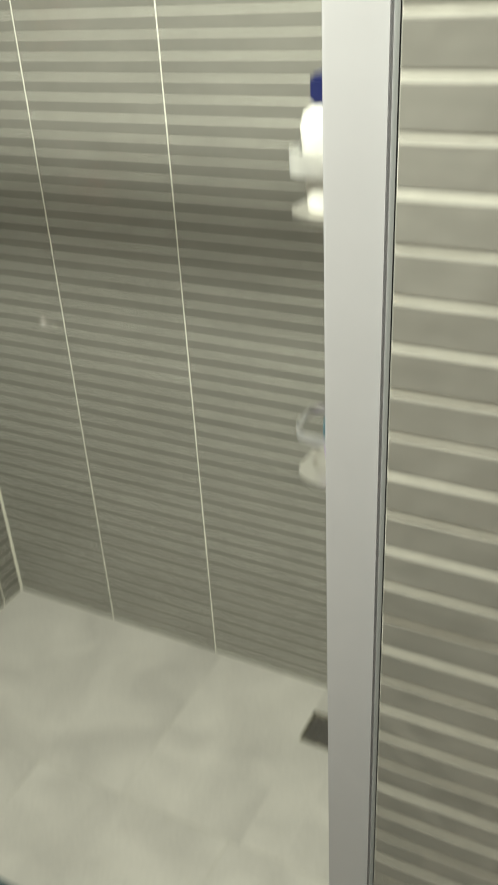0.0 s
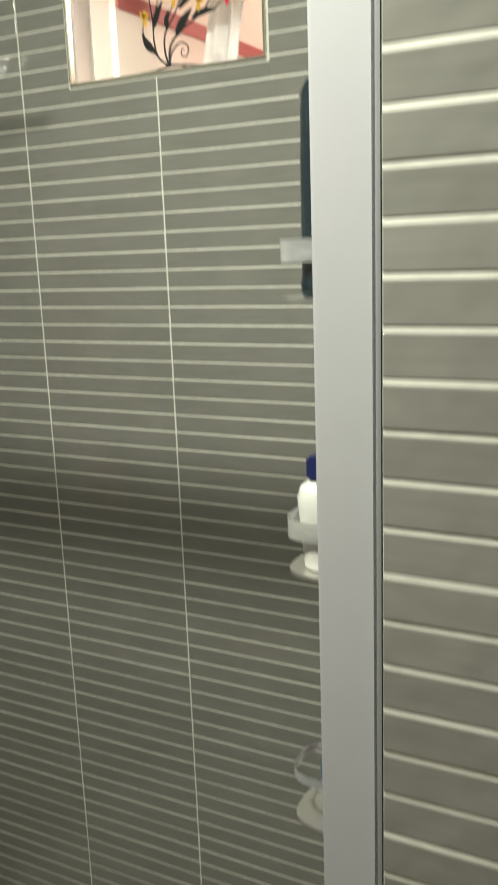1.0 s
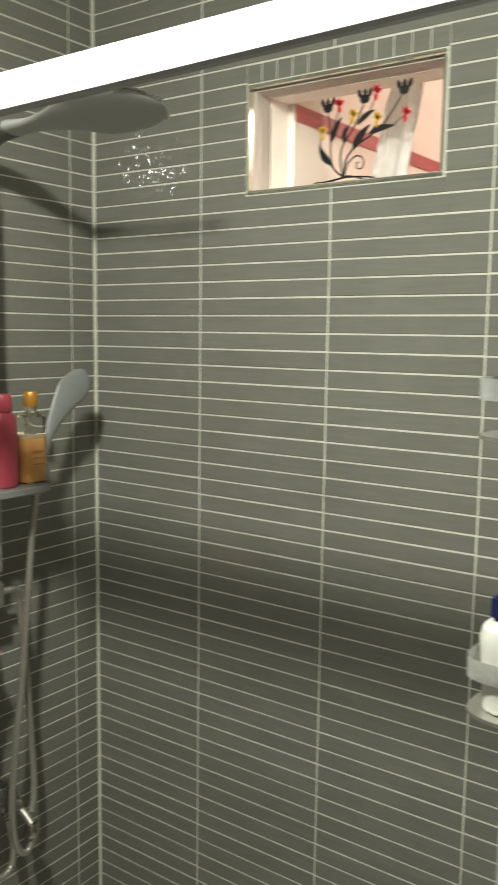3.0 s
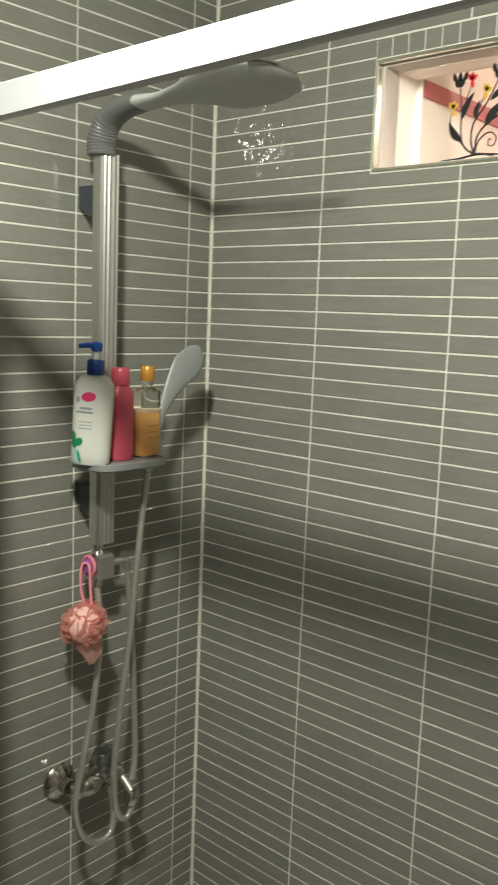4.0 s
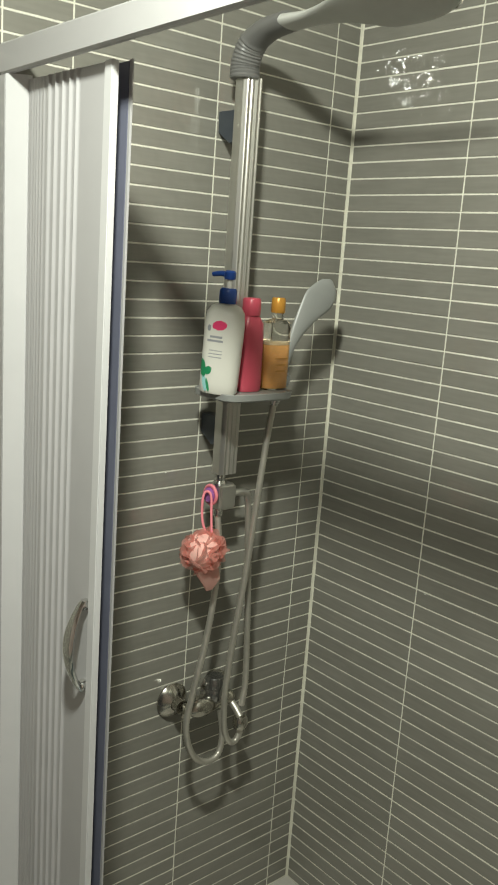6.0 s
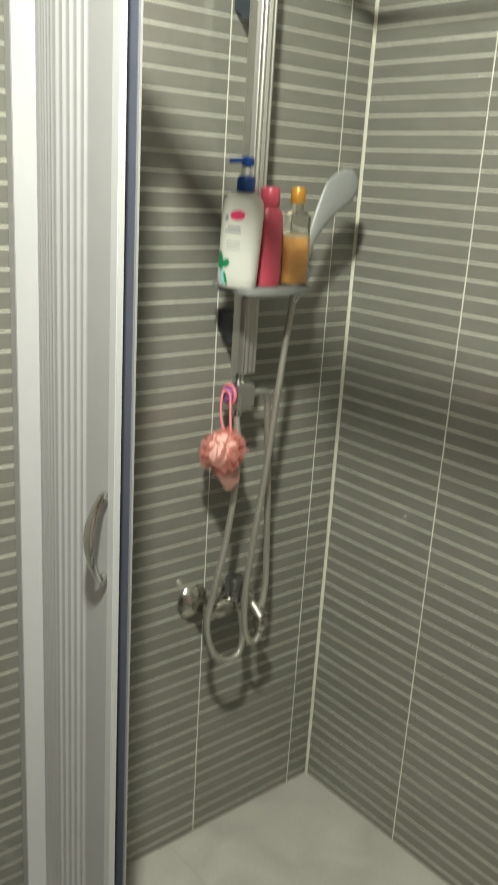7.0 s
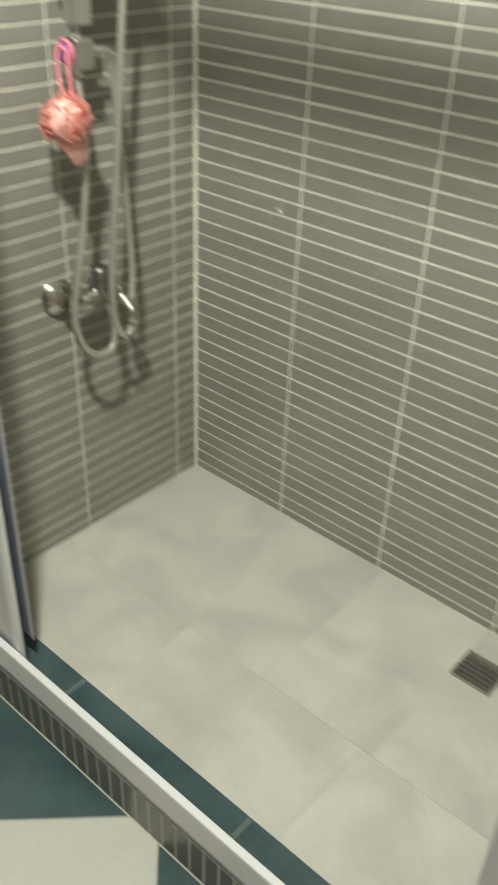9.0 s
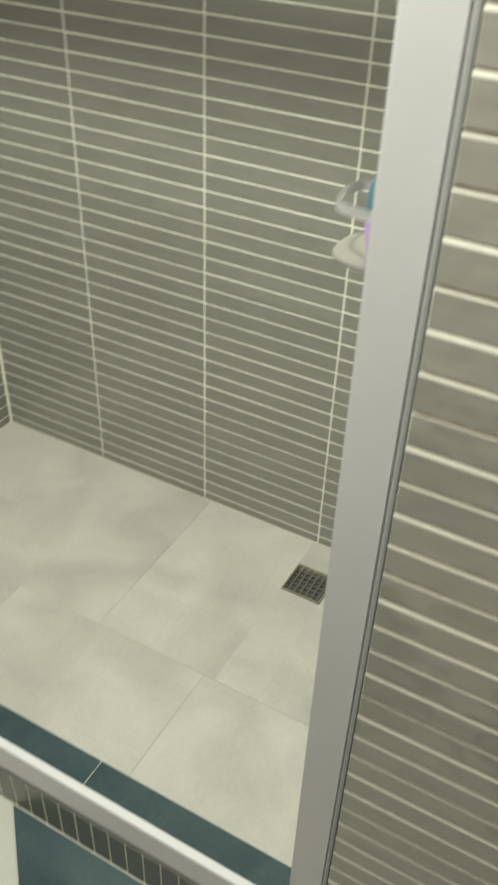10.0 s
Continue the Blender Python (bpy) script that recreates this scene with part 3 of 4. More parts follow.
# ---------------------------------------------------------------- white shower frame and folding door
def shower_frame():
    f = thing("shower_enclosure", "white aluminium shower enclosure with top rail, post and sill", "shower enclosure")
    y = RAIL_Y
    # the rail sags a little towards the door
    low, high = (lambda px: 1.8005 + 0.0155 * px), (lambda px: 1.8465 + 0.0060 * px)
    bm = loft([[(px, y + d, zz) for d, zz in ((0.003, low(px)), (0.010, low(px)), (0.010, low(px) + 0.014), (0.024, low(px) + 0.014), (0.024, high(px)), (0.003, high(px)), (0.0, high(px) - 0.003), (0.0, low(px) + 0.003))] for px in (0.004, RIGHT)])
    part("top_rail", bm, WHITE, f)
    post = part("post", box(1.2245, 1.2712, y, y + 0.035, CURB + 0.0005, POST_TOP, 0.003), WHITE, f)
    part("step", box(1.2714, 1.2730, y - 0.003, y + 0.006, CURB + 0.001, POST_TOP, 0.001), WHITE, post)
    bead = [(1.2731 + 0.0062 * (1 - math.cos(a)), y - 0.003 - 0.0125 * math.sin(a)) for a in (math.pi * 0.5 * k / 7 for k in range(8))] + [(1.2793, y + 0.006), (1.2731, y + 0.006)]
    part("bead", loft([[(px, py, z) for px, py in bead] for z in (CURB + 0.001, POST_TOP)]), BEAD, post, "rounded grey metal bead")
    # thin dark strip fills the line between bead and tiles
    part("seal", box(1.2796, 1.2814, y - 0.0150, y - 0.003, FLOOR + 0.001, POST_TOP, 0.0004), DARK_GAP, post, "thin dark strip between bead and tiled wall")
    part("jamb", box(0.0012, 0.024, y + 0.000, y + 0.040, CURB + 0.0005, 1.8004, 0.002), WHITE, f)
    slant = [(0.0243, y + 0.001), (0.0262, y + 0.000), (0.0470, y + 0.026), (0.0470, y + 0.034), (0.0243, y + 0.034)]
    # slant towards the lamp, its extra light put into the colour
    part("jamb_strip", loft([[(px, py, z) for px, py in slant] for z in (CURB + 0.0005, 1.8004)]), BRIGHTENED_WHITE, f)
    prof = ((y + 0.012, CURB + 0.0005), (y + 0.0205, 0.060), (y + 0.0205, 0.0925), (y + 0.0190, 0.0940), (y + 0.0065, 0.0940), (y + 0.0052, 0.0925), (y - 0.0015, 0.0520), (y + 0.0005, 0.0450), (y + 0.0005, CURB + 0.0005))
    sill = part("sill_rail", loft([[(x, a, b) for a, b in prof] for x in (0.004, 1.2235)]), WHITE, f, smooth=False)
    part("groove", box(0.006, 1.2225, y - 0.0004, y + 0.0009, 0.0372, 0.0395), DARK_GAP, sill, "dark joint line")
    # thin added strip that paints the sill's lit top face
    part("lit_sill_top", box(0.0042, 1.2234, y + 0.0062, y + 0.0200, 0.0942, 0.0962, 0.0006), BRIGHTENED_WHITE, sill, "paler strip standing for light on the sill top")
    return f


def folding_door():
    d = thing("folding_door", "white ribbed folding shower door pushed open, with a chrome handle", "door")
    y, z0, z1 = -0.772, 0.062, 1.794
    # ribbed half: a fluted profile pulled upright
    prof = []
    RIBS = ((0.060, 0.0012), (0.069, 0.0010), (0.078, 0.0014), (0.087, 0.0012), (0.098, 0.0014), (0.118, 0.0040), (0.139, 0.0042), (0.160, 0.0044), (0.181, 0.0044), (0.200, 0.0040))
    xs = [0.048 + 0.0012 * i for i in range(133)]
    for x in xs:
        bump = sum(h * math.exp(-((x - c) / 0.0026) ** 2) for c, h in RIBS)
        prof.append((x, y - bump))
    rim = prof + [(xs[-1], y + 0.006), (xs[0], y + 0.006)]
    part("ribbed_panel", loft([[(a, b, z) for a, b in rim] for z in (z0, z1)]), PVC, d)
    part("flat_panel", box(0.2068, 0.2785, y - 0.001, y + 0.006, z0, z1, 0.0015), PVC, d)
    edge = part("edge_profile", box(0.2788, 0.2985, y - 0.0065, y + 0.005, z0, z1, 0.0015), BRIGHTENED_WHITE, d)
    part("seal", box(0.180, 0.2825, -0.742, -0.734, 0.100, z1 + 0.006, 0.001), NAVY, d, "dark blue rubber seal")
    part("seal_edge", box(0.2828, 0.2895, -0.742, -0.7385, 0.097, z1 + 0.008, 0.0008), WHITE, d)
    # bow handle
    rings = []
    for i in range(25):
        t = i / 24
        z = 0.876 + 0.150 * t
        out = 0.004 + 0.026 * math.sin(math.pi * t) ** 0.8
        w = 0.0062 + 0.0080 * math.sin(math.pi * t)
        cy, cx = y - 0.002 - out, 0.268
        rings.append([(cx + w * math.cos(a), cy + 0.0055 * math.sin(a), z) for a in (math.tau * k / 14 for k in range(14))])
    h = part("handle", loft(rings), CHROME, d, "bowed chrome handle")
    for z in (0.884, 1.018):
        part("handle_foot", turned([(0.0095, -0.005), (0.010, 0), (0.008, 0.006)], n=16), CHROME, h).matrix_basis = pose(0.268, y - 0.004, z, 90, 0, 0)
    return d


shower_frame()
folding_door()


# ---------------------------------------------------------------- shower column
CY = -0.361          # middle of the column


def shower_column():
    c = thing("shower_column", "satin aluminium shower column with grey rain head and tray", "shower")
    rings = []
    prof = []
    for i in range(160):
        a = math.tau * i / 160
        ca, sa = math.cos(a), math.sin(a)
        px = 0.066 + 0.0185 * math.copysign(abs(ca) ** 0.5, ca)
        py = CY + 0.010 + 0.0225 * math.copysign(abs(sa) ** 0.55, sa)
        if ca > 0.3:
            px -= 0.0030 * (1 + math.cos((py - CY) * math.tau / 0.0105)) * 0.5
        prof.append((px, py))
    part("column", loft([[(x, y, z) for x, y in prof] for z in (1.131, 1.868)]), ALU, c)
    for z in (1.213, 1.785):
        side = [(0.0, z + 0.028), (0.050, z + 0.028), (0.050, z - 0.024), (0.036, z - 0.030), (0.0, z - 0.008)]
        part("bracket", loft([[(px, py, pz) for px, pz in side] for py in (CY - 0.004, CY + 0.024)]), BLACK, c, "black wedge wall bracket", smooth=False)
    # corrugated bend, then the blade that widens into the rain head
    rings, n = [], 24
    path = smooth_path([(0.064, CY, 1.864), (0.064, CY, 1.892), (0.080, CY, 1.922), (0.120, CY, 1.940), (0.175, CY, 1.946)], 9)
    for i, p in enumerate(path):
        d = (path[min(i + 1, len(path) - 1)] - path[max(i - 1, 0)]).normalized()
        up = Vector((0, 1, 0)).cross(d)
        k = 1.06 if (i % 2 and i < 20) else 1.0
        t = i / (len(path) - 1)
        a_, b_ = 0.028 * k, (0.024 - 0.008 * t) * k
        rings.append([p + Vector((0, 1, 0)) * a_ * math.cos(math.tau * j / n) + up * b_ * math.sin(math.tau * j / n) for j in range(n)])
    part("bend", loft(rings), GREY, c, "dark grey corrugated bend")
    rings = []
    for i in range(26):
        t = i / 25
        x = 0.173 + 0.345 * t
        w = 0.028 + 0.030 * max(0.0, min(1.0, (t - 0.15) / 0.4)) ** 1.4
        if t > 0.66:
            w *= max(0.03, math.sqrt(max(0.0, 1 - ((t - 0.66) / 0.345) ** 2)))
        hgt = 0.013 - 0.0098 * min(1.0, t * 2.2)
        if t > 0.93:
            hgt *= max(0.25, math.sqrt(max(0.0, 1 - ((t - 0.93) / 0.075) ** 2)))
        lean = math.radians(20) * max(0.0, min(1.0, (t - 0.15) / 0.35))
        ring = []
        for j in range(n):
            a, b = w * math.cos(math.tau * j / n), hgt * math.sin(math.tau * j / n)
            ring.append((x, CY + a * math.cos(lean) + b * math.sin(lean), 1.944 - 0.006 * t - a * math.sin(lean) + b * math.cos(lean)))
        rings.append(ring)
    head = part("rain_head", loft(rings), HEAD, c, "grey round-ended rain head tilted on its arm")
    rim = [(0.434 + 0.0835 * math.cos(a), CY + 0.0565 * math.sin(a) * math.cos(math.radians(20)), 1.940 - 0.0565 * math.sin(a) * math.sin(math.radians(20))) for a in (math.radians(-70 + 115 * i / 30) for i in range(31))]
    part("rim", tube(rim, 0.0030, 8), CHROME, head, "bright chrome rim")
    # tray
    bm = loft([oval(0.115, -0.357, z, rx, ry, 44, 4.6) for z, rx, ry in ((1.293, 0.060, 0.080), (1.296, 0.063, 0.084), (1.307, 0.064, 0.085), (1.308, 0.0625, 0.0835), (1.305, 0.0610, 0.0820))])
    part("tray", bm, LIGHT_GREY, c, "grey rounded soap tray")
    # diverter under the column
    dv = part("diverter", box(0.045, 0.085, -0.372, -0.330, 1.058, 1.110, 0.005), ALU, c, "chromed square diverter")
    part("neck", turned([(0.012, 0), (0.014, 0.004), (0.010, 0.010), (0.012, 0.024)], 0.066, CY), CHROME, dv).location = (0, 0, 1.107)
    part("lower_nut", turned([(0.008, 0), (0.010, 0.002), (0.010, 0.013), (0.008, 0.016)], 0.066, CY), CHROME, dv).location = (0, 0, 1.042)
    part("knob", turned([(0.013, 0), (0.016, 0.003), (0.016, 0.014), (0.012, 0.018)], n=20), PURPLE, dv, "purple and grey turning knob").matrix_basis = pose(0.066, -0.373, 1.088, 90, 0, 0)
    part("elbow", tube(smooth_path([(0.066, -0.331, 1.085), (0.068, -0.305, 1.085), (0.070, -0.291, 1.080), (0.070, -0.286, 1.064)], 6), 0.0075, 12), ALU, dv)
    part("holder", box(0.095, 0.125, -0.268, -0.242, 1.309, 1.335, 0.005), LIGHT_GREY, c, "grey hand shower holder")
    return c


def hand_shower():
    s = thing("hand_shower", "flat grey hand shower head standing in its holder", "hand shower")
    rings, n = [], 20
    a, b = Vector((0.112, -0.266, 1.292)), Vector((0.118, -0.149, 1.518))
    side = Vector((0.10, 0.865, -0.49)).normalized()
    out = Vector((0.99, -0.1, 0.02)).normalized()
    for i in range(28):
        t = i / 27
        bend = Vector((0, 0.028, -0.012)) * -math.sin(math.pi * min(1, t * 1.1)) * 0.8
        p = a.lerp(b, t) + bend
        w = 0.011 + 0.025 * max(0.0, (t - 0.38) / 0.42) ** 1.4
        if t > 0.80:
            w = 0.036 * math.sqrt(max(0.004, 1 - ((t - 0.80) / 0.202) ** 2))
        h = 0.0070 if t < 0.94 else 0.0070 * math.sqrt(max(0.05, 1 - ((t - 0.94) / 0.062) ** 2))
        rings.append([p + side * w * math.cos(math.tau * k / n) + out * h * math.sin(math.tau * k / n) for k in range(n)])
    part("paddle", loft(rings), LIGHT_GREY, s)
    part("connector", tube([(0.112, -0.266, 1.293), (0.111, -0.269, 1.282), (0.109, -0.272, 1.270)], [0.009, 0.010, 0.008], 14), CHROME, s)
    return s


def hose(label, points):
    bm = tube(resample(smooth_path(points, 12), 0.0035), 0.0068, 10, 0.07)
    return tagged(part("shower_hose", bm, STEEL, None), label, "hose", "metal shower hoses")


def mixer_tap():
    m = thing("mixer_tap", "chrome wall mixer tap below the shower column", "tap")
    for y, z in ((-0.404, 0.622), (-0.290, 0.622)):
        e = part("escutcheon", turned([(0.037, 0), (0.038, 0.004), (0.032, 0.012), (0.016, 0.022), (0.015, 0.040)], n=32), DIM_CHROME, m)
        e.matrix_basis = pose(0.002, y, z, 0, 90, 0)
    part("body", tube(smooth_path([(0.050, -0.412, 0.622), (0.056, -0.404, 0.622), (0.060, -0.390, 0.624), (0.062, -0.356, 0.625), (0.060, -0.320, 0.624), (0.056, -0.290, 0.622), (0.052, -0.280, 0.622)], 5),
                      [0.010] + [0.016, 0.017, 0.016, 0.015, 0.0145, 0.0145] + [0.0145, 0.015, 0.018, 0.020, 0.022, 0.023] + [0.023, 0.023, 0.022, 0.021, 0.019, 0.016, 0.0145, 0.0145, 0.015, 0.016, 0.017, 0.017, 0.016, 0.014, 0.012, 0.011, 0.010, 0.009][:18], 18), DIM_CHROME, m)
    part("cartridge", turned([(0.017, 0), (0.019, 0.004), (0.019, 0.026), (0.0175, 0.028), (0.021, 0.031), (0.021, 0.050), (0.018, 0.054)], 0.064, -0.338, 24), DARK_CHROME, m, "dark cartridge housing").location = (0, 0, 0.632)
    part("outlet", turned([(0.010, 0), (0.014, 0.003), (0.017, 0.014), (0.016, 0.026), (0.012, 0.032)], 0.095, -0.286, 20), DIM_CHROME, m).location = (0, 0, 0.560)
    part("outlet_arm", tube([(0.056, -0.290, 0.618), (0.078, -0.287, 0.602), (0.095, -0.286, 0.588)], 0.0080, 14), STEEL, m)
    return m


def shampoo_bottle():
    s = thing("shampoo_bottle", "white pump shampoo bottle with blue pump and printed label", "bottle", (0.128, -0.430, 1.306))
    prof = [(0.036, 0.0), (0.039, 0.004), (0.040, 0.02), (0.041, 0.10), (0.0408, 0.130), (0.0385, 0.147), (0.030, 0.158), (0.017, 0.162), (0.016, 0.166)]
    body = part("body", turned(prof, n=36, flat=0.72, square=2.5), BOTTLE_WHITE, s)
    part("collar", turned([(0.0175, 0.163), (0.018, 0.165), (0.018, 0.186), (0.015, 0.190)], n=24), BLUE, s, "blue ribbed collar")
    part("stem", turned([(0.006, 0.188), (0.006, 0.206)], n=14), BOTTLE_WHITE, s)
    bm = turned([(0.0105, 0.205), (0.012, 0.207), (0.012, 0.218), (0.009, 0.221)], n=20)
    tube([(0, 0, 0.214), (-0.004, -0.020, 0.214), (-0.008, -0.038, 0.211)], [0.0055, 0.005, 0.0042], 12, bm=bm)
    part("pump_head", bm, BLUE, s, "blue pump head")

    def print_patch(name, y0, y1, z0, z1, mat, lift=0.0006, skew=0.0, lens=False):
        rows_ = []
        for i in range(9):
            t = i / 8
            row = []
            half = math.sqrt(max(0.0, 1 - (2 * t - 1) ** 2)) if lens else 1.0
            for k in range(9):
                u = (k / 8 - 0.5) * half + 0.5
                y = y0 + (y1 - y0) * u + skew * t
                z = z0 + (z1 - z0) * t
                q = min(0.999, abs(y) / 0.0405)
                row.append((0.72 * 0.0402 * (1 - q ** 2.5) ** 0.4 + lift, y, z))
            rows_.append(row)
        part(name, loft(rows_, close=False), mat, body)

    s.rotation_euler = (radians(-2.6), 0, radians(-52))
    s.scale = (0.88, 0.88, 1.0)
    print_patch("brand_patch", -0.021, 0.009, 0.115, 0.133, INK_PINK, skew=0.004, lens=True)
    print_patch("dark_dot", -0.030, -0.022, 0.112, 0.124, INK_GREY, lens=True)
    for i, (a, b) in enumerate(((-0.022, 0.004), (-0.028, 0.006))):
        print_patch("print_bar", a, b, 0.101 - i * 0.007, 0.105 - i * 0.007, INK_GREY)
    for i in range(3):
        print_patch("print_bar", -0.022, 0.006, 0.078 - i * 0.006, 0.0795 - i * 0.006, INK_GREY)
    print_patch("leaf_print", -0.036, -0.022, 0.028, 0.062, INK_GREEN, skew=-0.006, lens=True)
    print_patch("leaf_print", -0.030, -0.014, 0.034, 0.050, INK_GREEN, 0.0008, 0.004, lens=True)
    print_patch("swirl_print", -0.026, -0.016, 0.003, 0.036, INK_TEAL, 0.0005, -0.009, lens=True)
    print_patch("swirl_print", -0.017, -0.011, 0.003, 0.028, INK_GREEN, 0.0006, -0.008, lens=True)
    return s


def pink_bottle():
    s = thing("conditioner_bottle", "slim glossy pink bottle with pink cap", "bottle", (0.122, -0.357, 1.306))
    part("body", turned([(0.025, 0), (0.027, 0.003), (0.0278, 0.02), (0.0268, 0.10), (0.025, 0.126), (0.017, 0.140)], n=30, flat=0.8, square=2.4), PINK, s)
    part("cap", turned([(0.0165, 0.1405), (0.0175, 0.142), (0.0170, 0.170), (0.015, 0.173)], n=24), PINK, s)
    return s


def oil_bottle():
    s = thing("oil_bottle", "clear bottle of amber liquid with gold cap", "bottle", (0.122, -0.290, 1.306))
    part("shell", turned([(0.027, 0), (0.0285, 0.003), (0.029, 0.05), (0.0288, 0.118), (0.0280, 0.127), (0.021, 0.132), (0.0115, 0.135), (0.0115, 0.146)], n=32, flat=0.66, square=2.8), CLEAR, s).visible_shadow = False
    part("liquid", turned([(0.0250, 0.003), (0.0265, 0.006), (0.0268, 0.05), (0.0265, 0.086)], n=32, flat=0.64, square=2.8), ORANGE, s, "amber liquid")
    part("froth", turned([(0.0264, 0.0865), (0.0262, 0.092)], n=32, flat=0.64, square=2.8), FROTH, s, "pale froth")
    part("cap", turned([(0.0125, 0.1462), (0.0138, 0.148), (0.0132, 0.172), (0.0115, 0.175)], n=24), GOLD, s, "gold cap")
    for i, w in enumerate((0.030, 0.022, 0.026)):
        z = 0.060 - i * 0.012
        part("print_bar", box(0.0194, 0.0200, -w / 2, w / 2, z, z + 0.0025), GOLD, s, smooth=False)
    return s


def loofah():
    """A pouffe of gathered net: many ruffled ribbons round a knot, hung by a loop."""
    s = thing("bath_pouf", "coral pink net bath pouf hanging by a pink ribbon loop", "bath pouf", (0.098, -0.418, 0.988))
    rnd = random.Random(4)
    bm = bmesh.new()
    for k in range(44):
        ax = Vector((rnd.gauss(0, 1), rnd.gauss(0, 1), rnd.gauss(0, 1))).normalized()
        u = ax.orthogonal().normalized()
        v = ax.cross(u)
        size, ph, lobes = rnd.uniform(0.021, 0.029), rnd.uniform(0, 6), rnd.choice((2, 3, 3, 4))
        c = ax * rnd.uniform(0.020, 0.031)
        m_ = 30
        hoops = []
        for f_ in (0.18, 0.6, 1.0):
            hoop = []
            for i in range(m_):
                a = math.tau * i / m_
                d = u * math.cos(a) * 1.15 + v * math.sin(a) * 0.8
                wave = math.sin(lobes * a + ph)
                hoop.append(bm.verts.new(c * (0.7 + 0.3 * f_) + d * size * f_ * (1 + 0.14 * wave) + ax * f_ * (0.006 * wave + 0.0012 * math.sin(7 * a + ph) + 0.005)))
            hoops.append(hoop)
        for inner, outer in zip(hoops, hoops[1:]):
            for i in range(m_):
                bm.faces.new((inner[i], inner[(i + 1) % m_], outer[(i + 1) % m_], outer[i]))
    bmesh.ops.solidify(bm, geom=bm.faces[:], thickness=0.0005)
    part("net", bm, CORAL, s)
    # solid ball added so that the thin net sends back more light
    part("core", turned([(0.004, -0.036), (0.020, -0.031), (0.031, -0.020), (0.0365, 0.0), (0.031, 0.020), (0.020, 0.031), (0.004, 0.036)], n=28), CORAL_CORE, s, "solid coral ball added inside to brighten the pouf")
    tail = bmesh.new()
    loft([[(0.016, -0.024, -0.034), (0.020, 0.026, -0.034), (0.010, 0.026, -0.036), (0.006, -0.024, -0.036)],
          [(0.024, -0.012, -0.058), (0.026, 0.026, -0.054), (0.022, 0.026, -0.056), (0.020, -0.012, -0.060)],
          [(0.020, 0.000, -0.076), (0.022, 0.010, -0.075), (0.019, 0.010, -0.076), (0.017, 0.000, -0.077)]], bm=tail)
    part("tail", tail, CORAL, s, "loose end of coral net")
    rib = smooth_path([(0.0, 0.004, 0.034), (-0.016, 0.006, 0.060), (-0.026, 0.012, 0.094), (-0.028, 0.020, 0.110), (-0.018, 0.026, 0.104), (-0.006, 0.020, 0.066), (0.006, 0.014, 0.034)], 8)
    part("ribbon_loop", tube(rib, 0.0026, 8), RIBBON, s, "hot pink ribbon loop")
    ring = [(-0.032 + 0.0185 * math.cos(a), 0.036, 0.101 + 0.0185 * math.sin(a)) for a in (math.tau * k / 28 for k in range(29))]
    part("ribbon_ring", tube(ring, 0.0034, 8), RIBBON, s, "pink ribbon round the knob")
    return s


shower_column()
hand_shower()
hose("steel hose from the hand shower down to the tap", [(0.109, -0.272, 1.272), (0.104, -0.278, 1.20), (0.100, -0.290, 1.06), (0.098, -0.302, 0.93), (0.096, -0.322, 0.78), (0.095, -0.334, 0.66), (0.095, -0.331, 0.585), (0.095, -0.318, 0.545), (0.095, -0.300, 0.534), (0.095, -0.287, 0.548), (0.095, -0.286, 0.562)])
hose("thin steel hose from the diverter elbow to the tap", [(0.070, -0.286, 1.066), (0.070, -0.280, 1.00), (0.071, -0.270, 0.88), (0.073, -0.263, 0.74), (0.078, -0.264, 0.655), (0.084, -0.276, 0.606)])
hose("steel hose looping from the diverter under the tap", [(0.066, -0.361, 1.044), (0.076, -0.361, 0.98), (0.086, -0.371, 0.90), (0.093, -0.393, 0.79), (0.096, -0.419, 0.69), (0.096, -0.433, 0.615), (0.096, -0.416, 0.550), (0.095, -0.380, 0.515), (0.094, -0.343, 0.518), (0.088, -0.328, 0.555), (0.074, -0.326, 0.606)])
mixer_tap()
shampoo_bottle()
pink_bottle()
oil_bottle()
loofah()


# ---------------------------------------------------------------- holders on the right cheek, behind the post
HY = -0.716


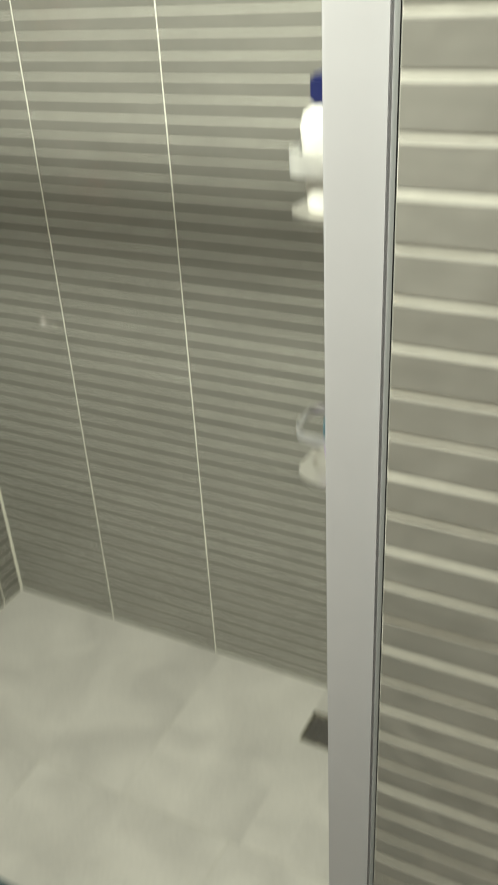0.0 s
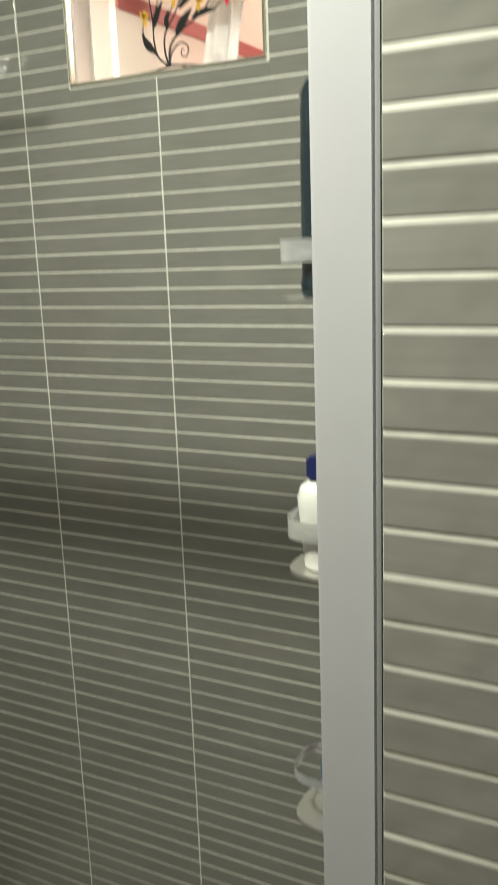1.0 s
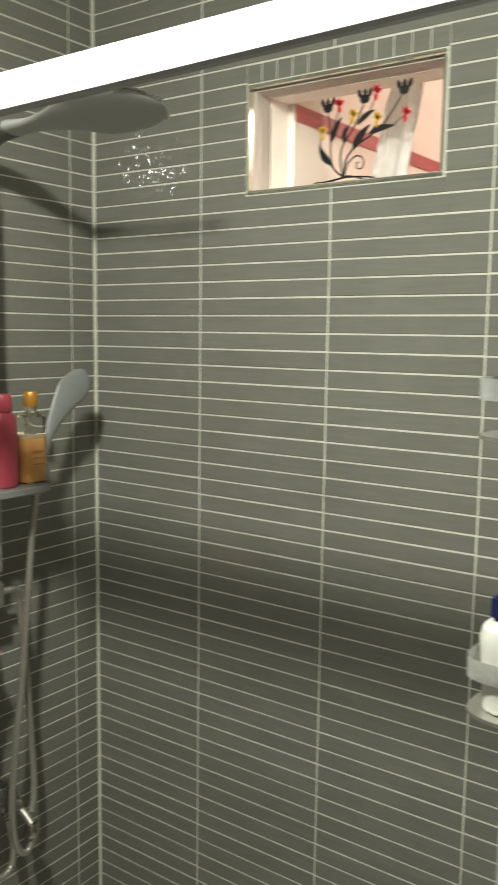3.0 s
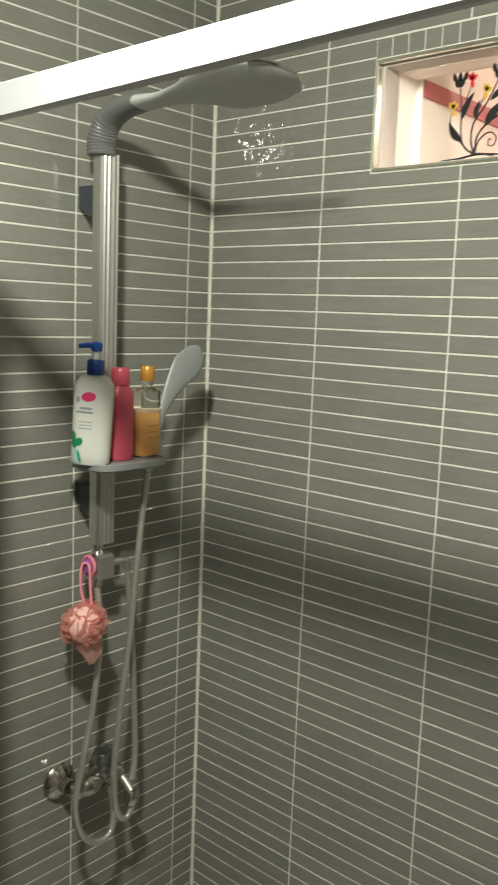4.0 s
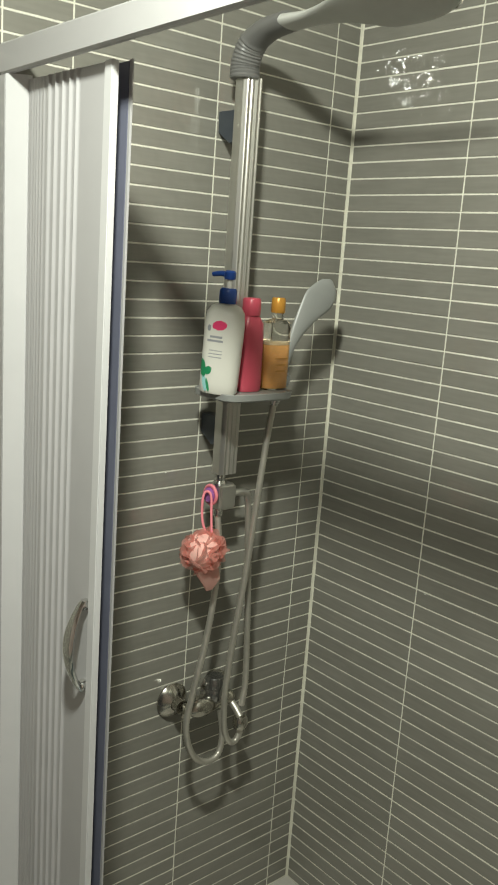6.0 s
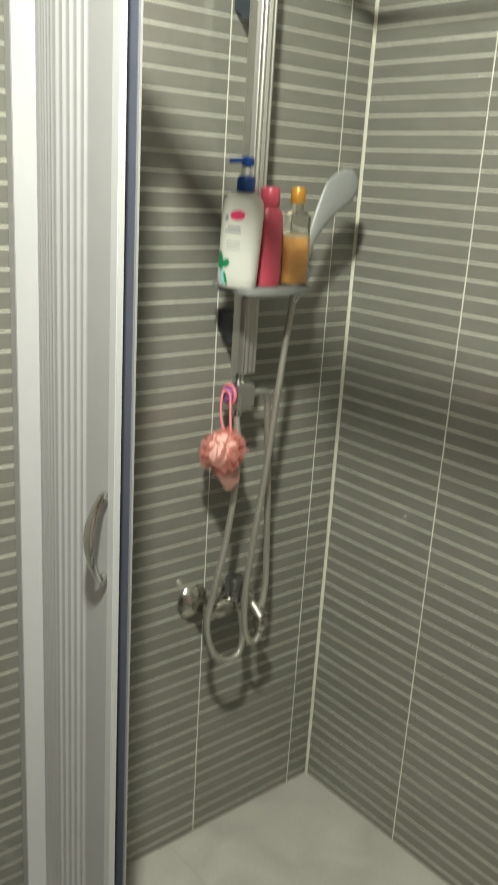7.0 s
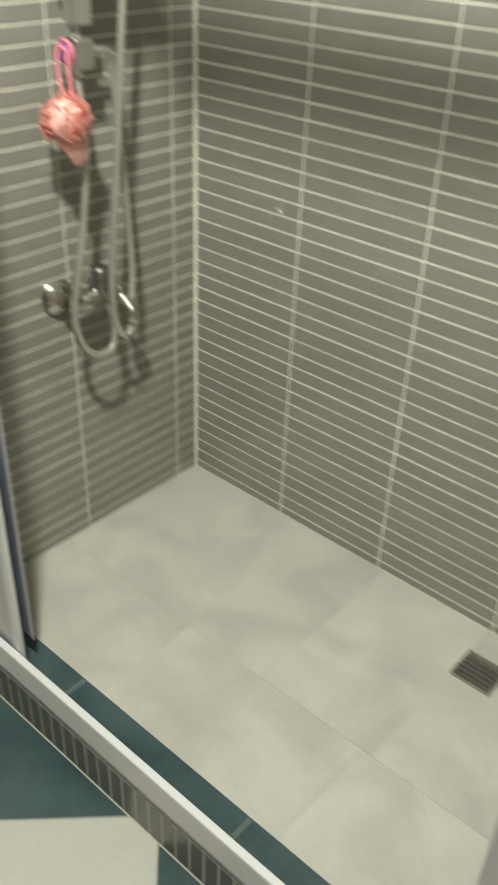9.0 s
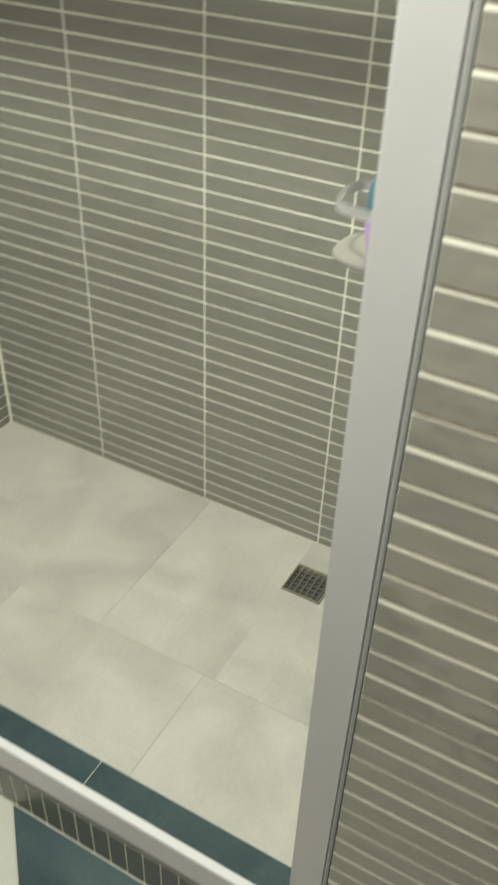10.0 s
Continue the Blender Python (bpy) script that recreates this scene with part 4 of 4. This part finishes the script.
def ring_holder(z, label, low=0.027, high=0.044):
    """A flat metal hoop over a small clear shelf, fixed to the wall."""
    h = thing("wall_holder", label, "holder", (0, 0, z), "bottle holders on the shower wall")
    out_, in_ = [], []
    rim = [(RIGHT - 0.001, HY - 0.031)] + [(1.213 + 0.044 * -abs(math.cos(a)) ** 0.6, HY + 0.031 * math.copysign(abs(math.sin(a)) ** 0.6, math.sin(a))) for a in (math.radians(-90 - 180 * i / 24) for i in range(25))] + [(RIGHT - 0.001, HY + 0.031)]
    bm = bmesh.new()
    for r, z0, z1 in ((0, low, high),):
        a = [[bm.verts.new((x, y, zz)) for x, y in rim] for zz in (z0, z1)]
        for i in range(len(rim) - 1):
            bm.faces.new((a[0][i], a[0][i + 1], a[1][i + 1], a[1][i]))
    bmesh.ops.solidify(bm, geom=bm.faces[:], thickness=0.0022)
    part("hoop", bm, HOOP, h, "satin metal hoop", smooth=False)
    shelf = [(RIGHT - 0.001, HY - 0.036)] + [(1.217 + 0.047 * -abs(math.cos(a)) ** 0.7, HY + 0.036 * math.copysign(abs(math.sin(a)) ** 0.7, math.sin(a))) for a in (math.radians(-90 - 180 * i / 24) for i in range(25))] + [(RIGHT - 0.001, HY + 0.036)]
    part("shelf", loft([[(x, y, zz) for x, y in shelf] for zz in (-0.003, 0.0)]), ALU, h, "small satin metal shelf")
    part("back_plate", box(RIGHT - 0.006, RIGHT - 0.0012, HY - 0.02, HY + 0.02, 0.0005, 0.06, 0.002), CHROME, h)
    return h


ring_holder(1.5215, "metal hoop holder with a tall dark bottle")
ring_holder(1.300, "metal hoop holder with a white bottle")
ring_holder(1.069, "thin metal hoop holder with a teal and lilac bottle", 0.036, 0.045)


def dark_bottle():
    s = thing("dark_bottle", "tall dark green bottle in a metal hoop holder", "bottle", (1.211, HY, 1.5220))
    part("body", turned([(0.026, 0), (0.028, 0.003), (0.028, 0.012), (0.0272, 0.014), (0.0268, 0.10), (0.0262, 0.118)], n=28), DARK_TEAL, s)
    part("cap", turned([(0.0262, 0.1185), (0.0262, 0.149), (0.022, 0.157), (0.010, 0.160)], n=28), DARK_TEAL, s)


def white_bottle():
    s = thing("lotion_bottle", "white lotion bottle with square navy cap in a hoop holder", "bottle", (1.204, HY, 1.3005))
    part("body", turned([(0.023, 0), (0.0250, 0.002), (0.0258, 0.012), (0.0285, 0.044), (0.0300, 0.060), (0.0275, 0.068), (0.018, 0.0735)], n=32, flat=0.88, square=2.6), BOTTLE_WHITE, s)
    part("cap", box(-0.0165, 0.0165, -0.0165, 0.0165, 0.0738, 0.0945, 0.0025), DEEP_BLUE, s, "square navy cap")


def teal_bottle():
    s = thing("tube_bottle", "teal and lilac bottle standing in a hoop holder", "bottle", (1.219, HY, 1.0695))
    part("base", turned([(0.020, 0), (0.024, 0.004), (0.027, 0.020), (0.028, 0.035)], n=28), LILAC, s, "lilac lower half")
    part("upper", turned([(0.028, 0.0355), (0.028, 0.046), (0.023, 0.064), (0.012, 0.074)], n=28), TEAL, s, "teal upper half")


dark_bottle()
white_bottle()
teal_bottle()


# ---------------------------------------------------------------- ceiling lamp
def ceiling_lamp():
    """A small spotlight cup on a stem; the light leaves its mouth."""
    l = thing("ceiling_spotlight", "small white ceiling spotlight turned towards the shower", "lamp", (LAMP[0], LAMP[1], CEIL))
    part("rose", turned([(0.050, -0.002), (0.052, -0.008), (0.046, -0.022), (0.020, -0.028)], n=28), WHITE, l)
    way = Vector(AIM).normalized()
    mouth = Vector((0, 0, LAMP[2] - CEIL)) - way * 0.006
    neck = mouth - way * 0.075
    part("stem", tube(smooth_path([(0, 0, -0.026), (0, neck.y * 0.5, neck.z * 0.5), tuple(neck)], 6), 0.008, 12), WHITE, l)
    cup = turned([(0.012, -0.080), (0.026, -0.074), (0.038, -0.040), (0.042, 0.0)], n=28)
    part("cup", cup, WHITE, l, "white reflector cup").matrix_basis = Matrix.Translation(mouth) @ way.to_track_quat("Z", "Y").to_matrix().to_4x4()
    return l


ceiling_lamp()

# ---------------------------------------------------------------- strip tiles, last
tile_wall(wall_back, 0, (0, 0, 0), [0.004, COL1, COL1 + PITCH_X, COL1 + 2 * PITCH_X, COL1 + 3 * PITCH_X, RIGHT - 0.003], 0.001, CEIL - 0.001,
          lambda u, v: u < 1.20 and v < 2.14, hole=SOLDIER, seed=1)
tile_wall(wall_left, 90, (0, 0, 0), [ROOM_F + 0.005, -2.180, -1.880, -1.578, -1.274, -0.972], FLOOR + 0.001, CEIL - 0.001, lambda u, v: False, seed=2)
tile_wall(wall_left, 90, (0, 0, 0), [-0.972, -0.7945], FLOOR + 0.001, CEIL - 0.001, lambda u, v: v < 1.3, seed=5)
tile_wall(wall_left, 90, (0, 0, 0), [-0.7945, -0.672, -0.370, -0.070, -0.004], 0.001, CEIL - 0.001, lambda u, v: u > -0.68 and v < 2.14, seed=3)
tile_wall(wall_right, 0, (0, STUB, 0), [1.2794, 1.584, 1.884, 2.184, ROOM_R - 0.002], FLOOR + 0.001, CEIL - 0.001, lambda u, v: u < 1.59, seed=4, phase=0.0097, joint=0.0040)
tile_wall(wall_right, -90, (RIGHT, 0, 0), [0.004, 0.30, 0.60, 0.790], 0.001, CEIL - 0.001, lambda u, v: False, seed=6)
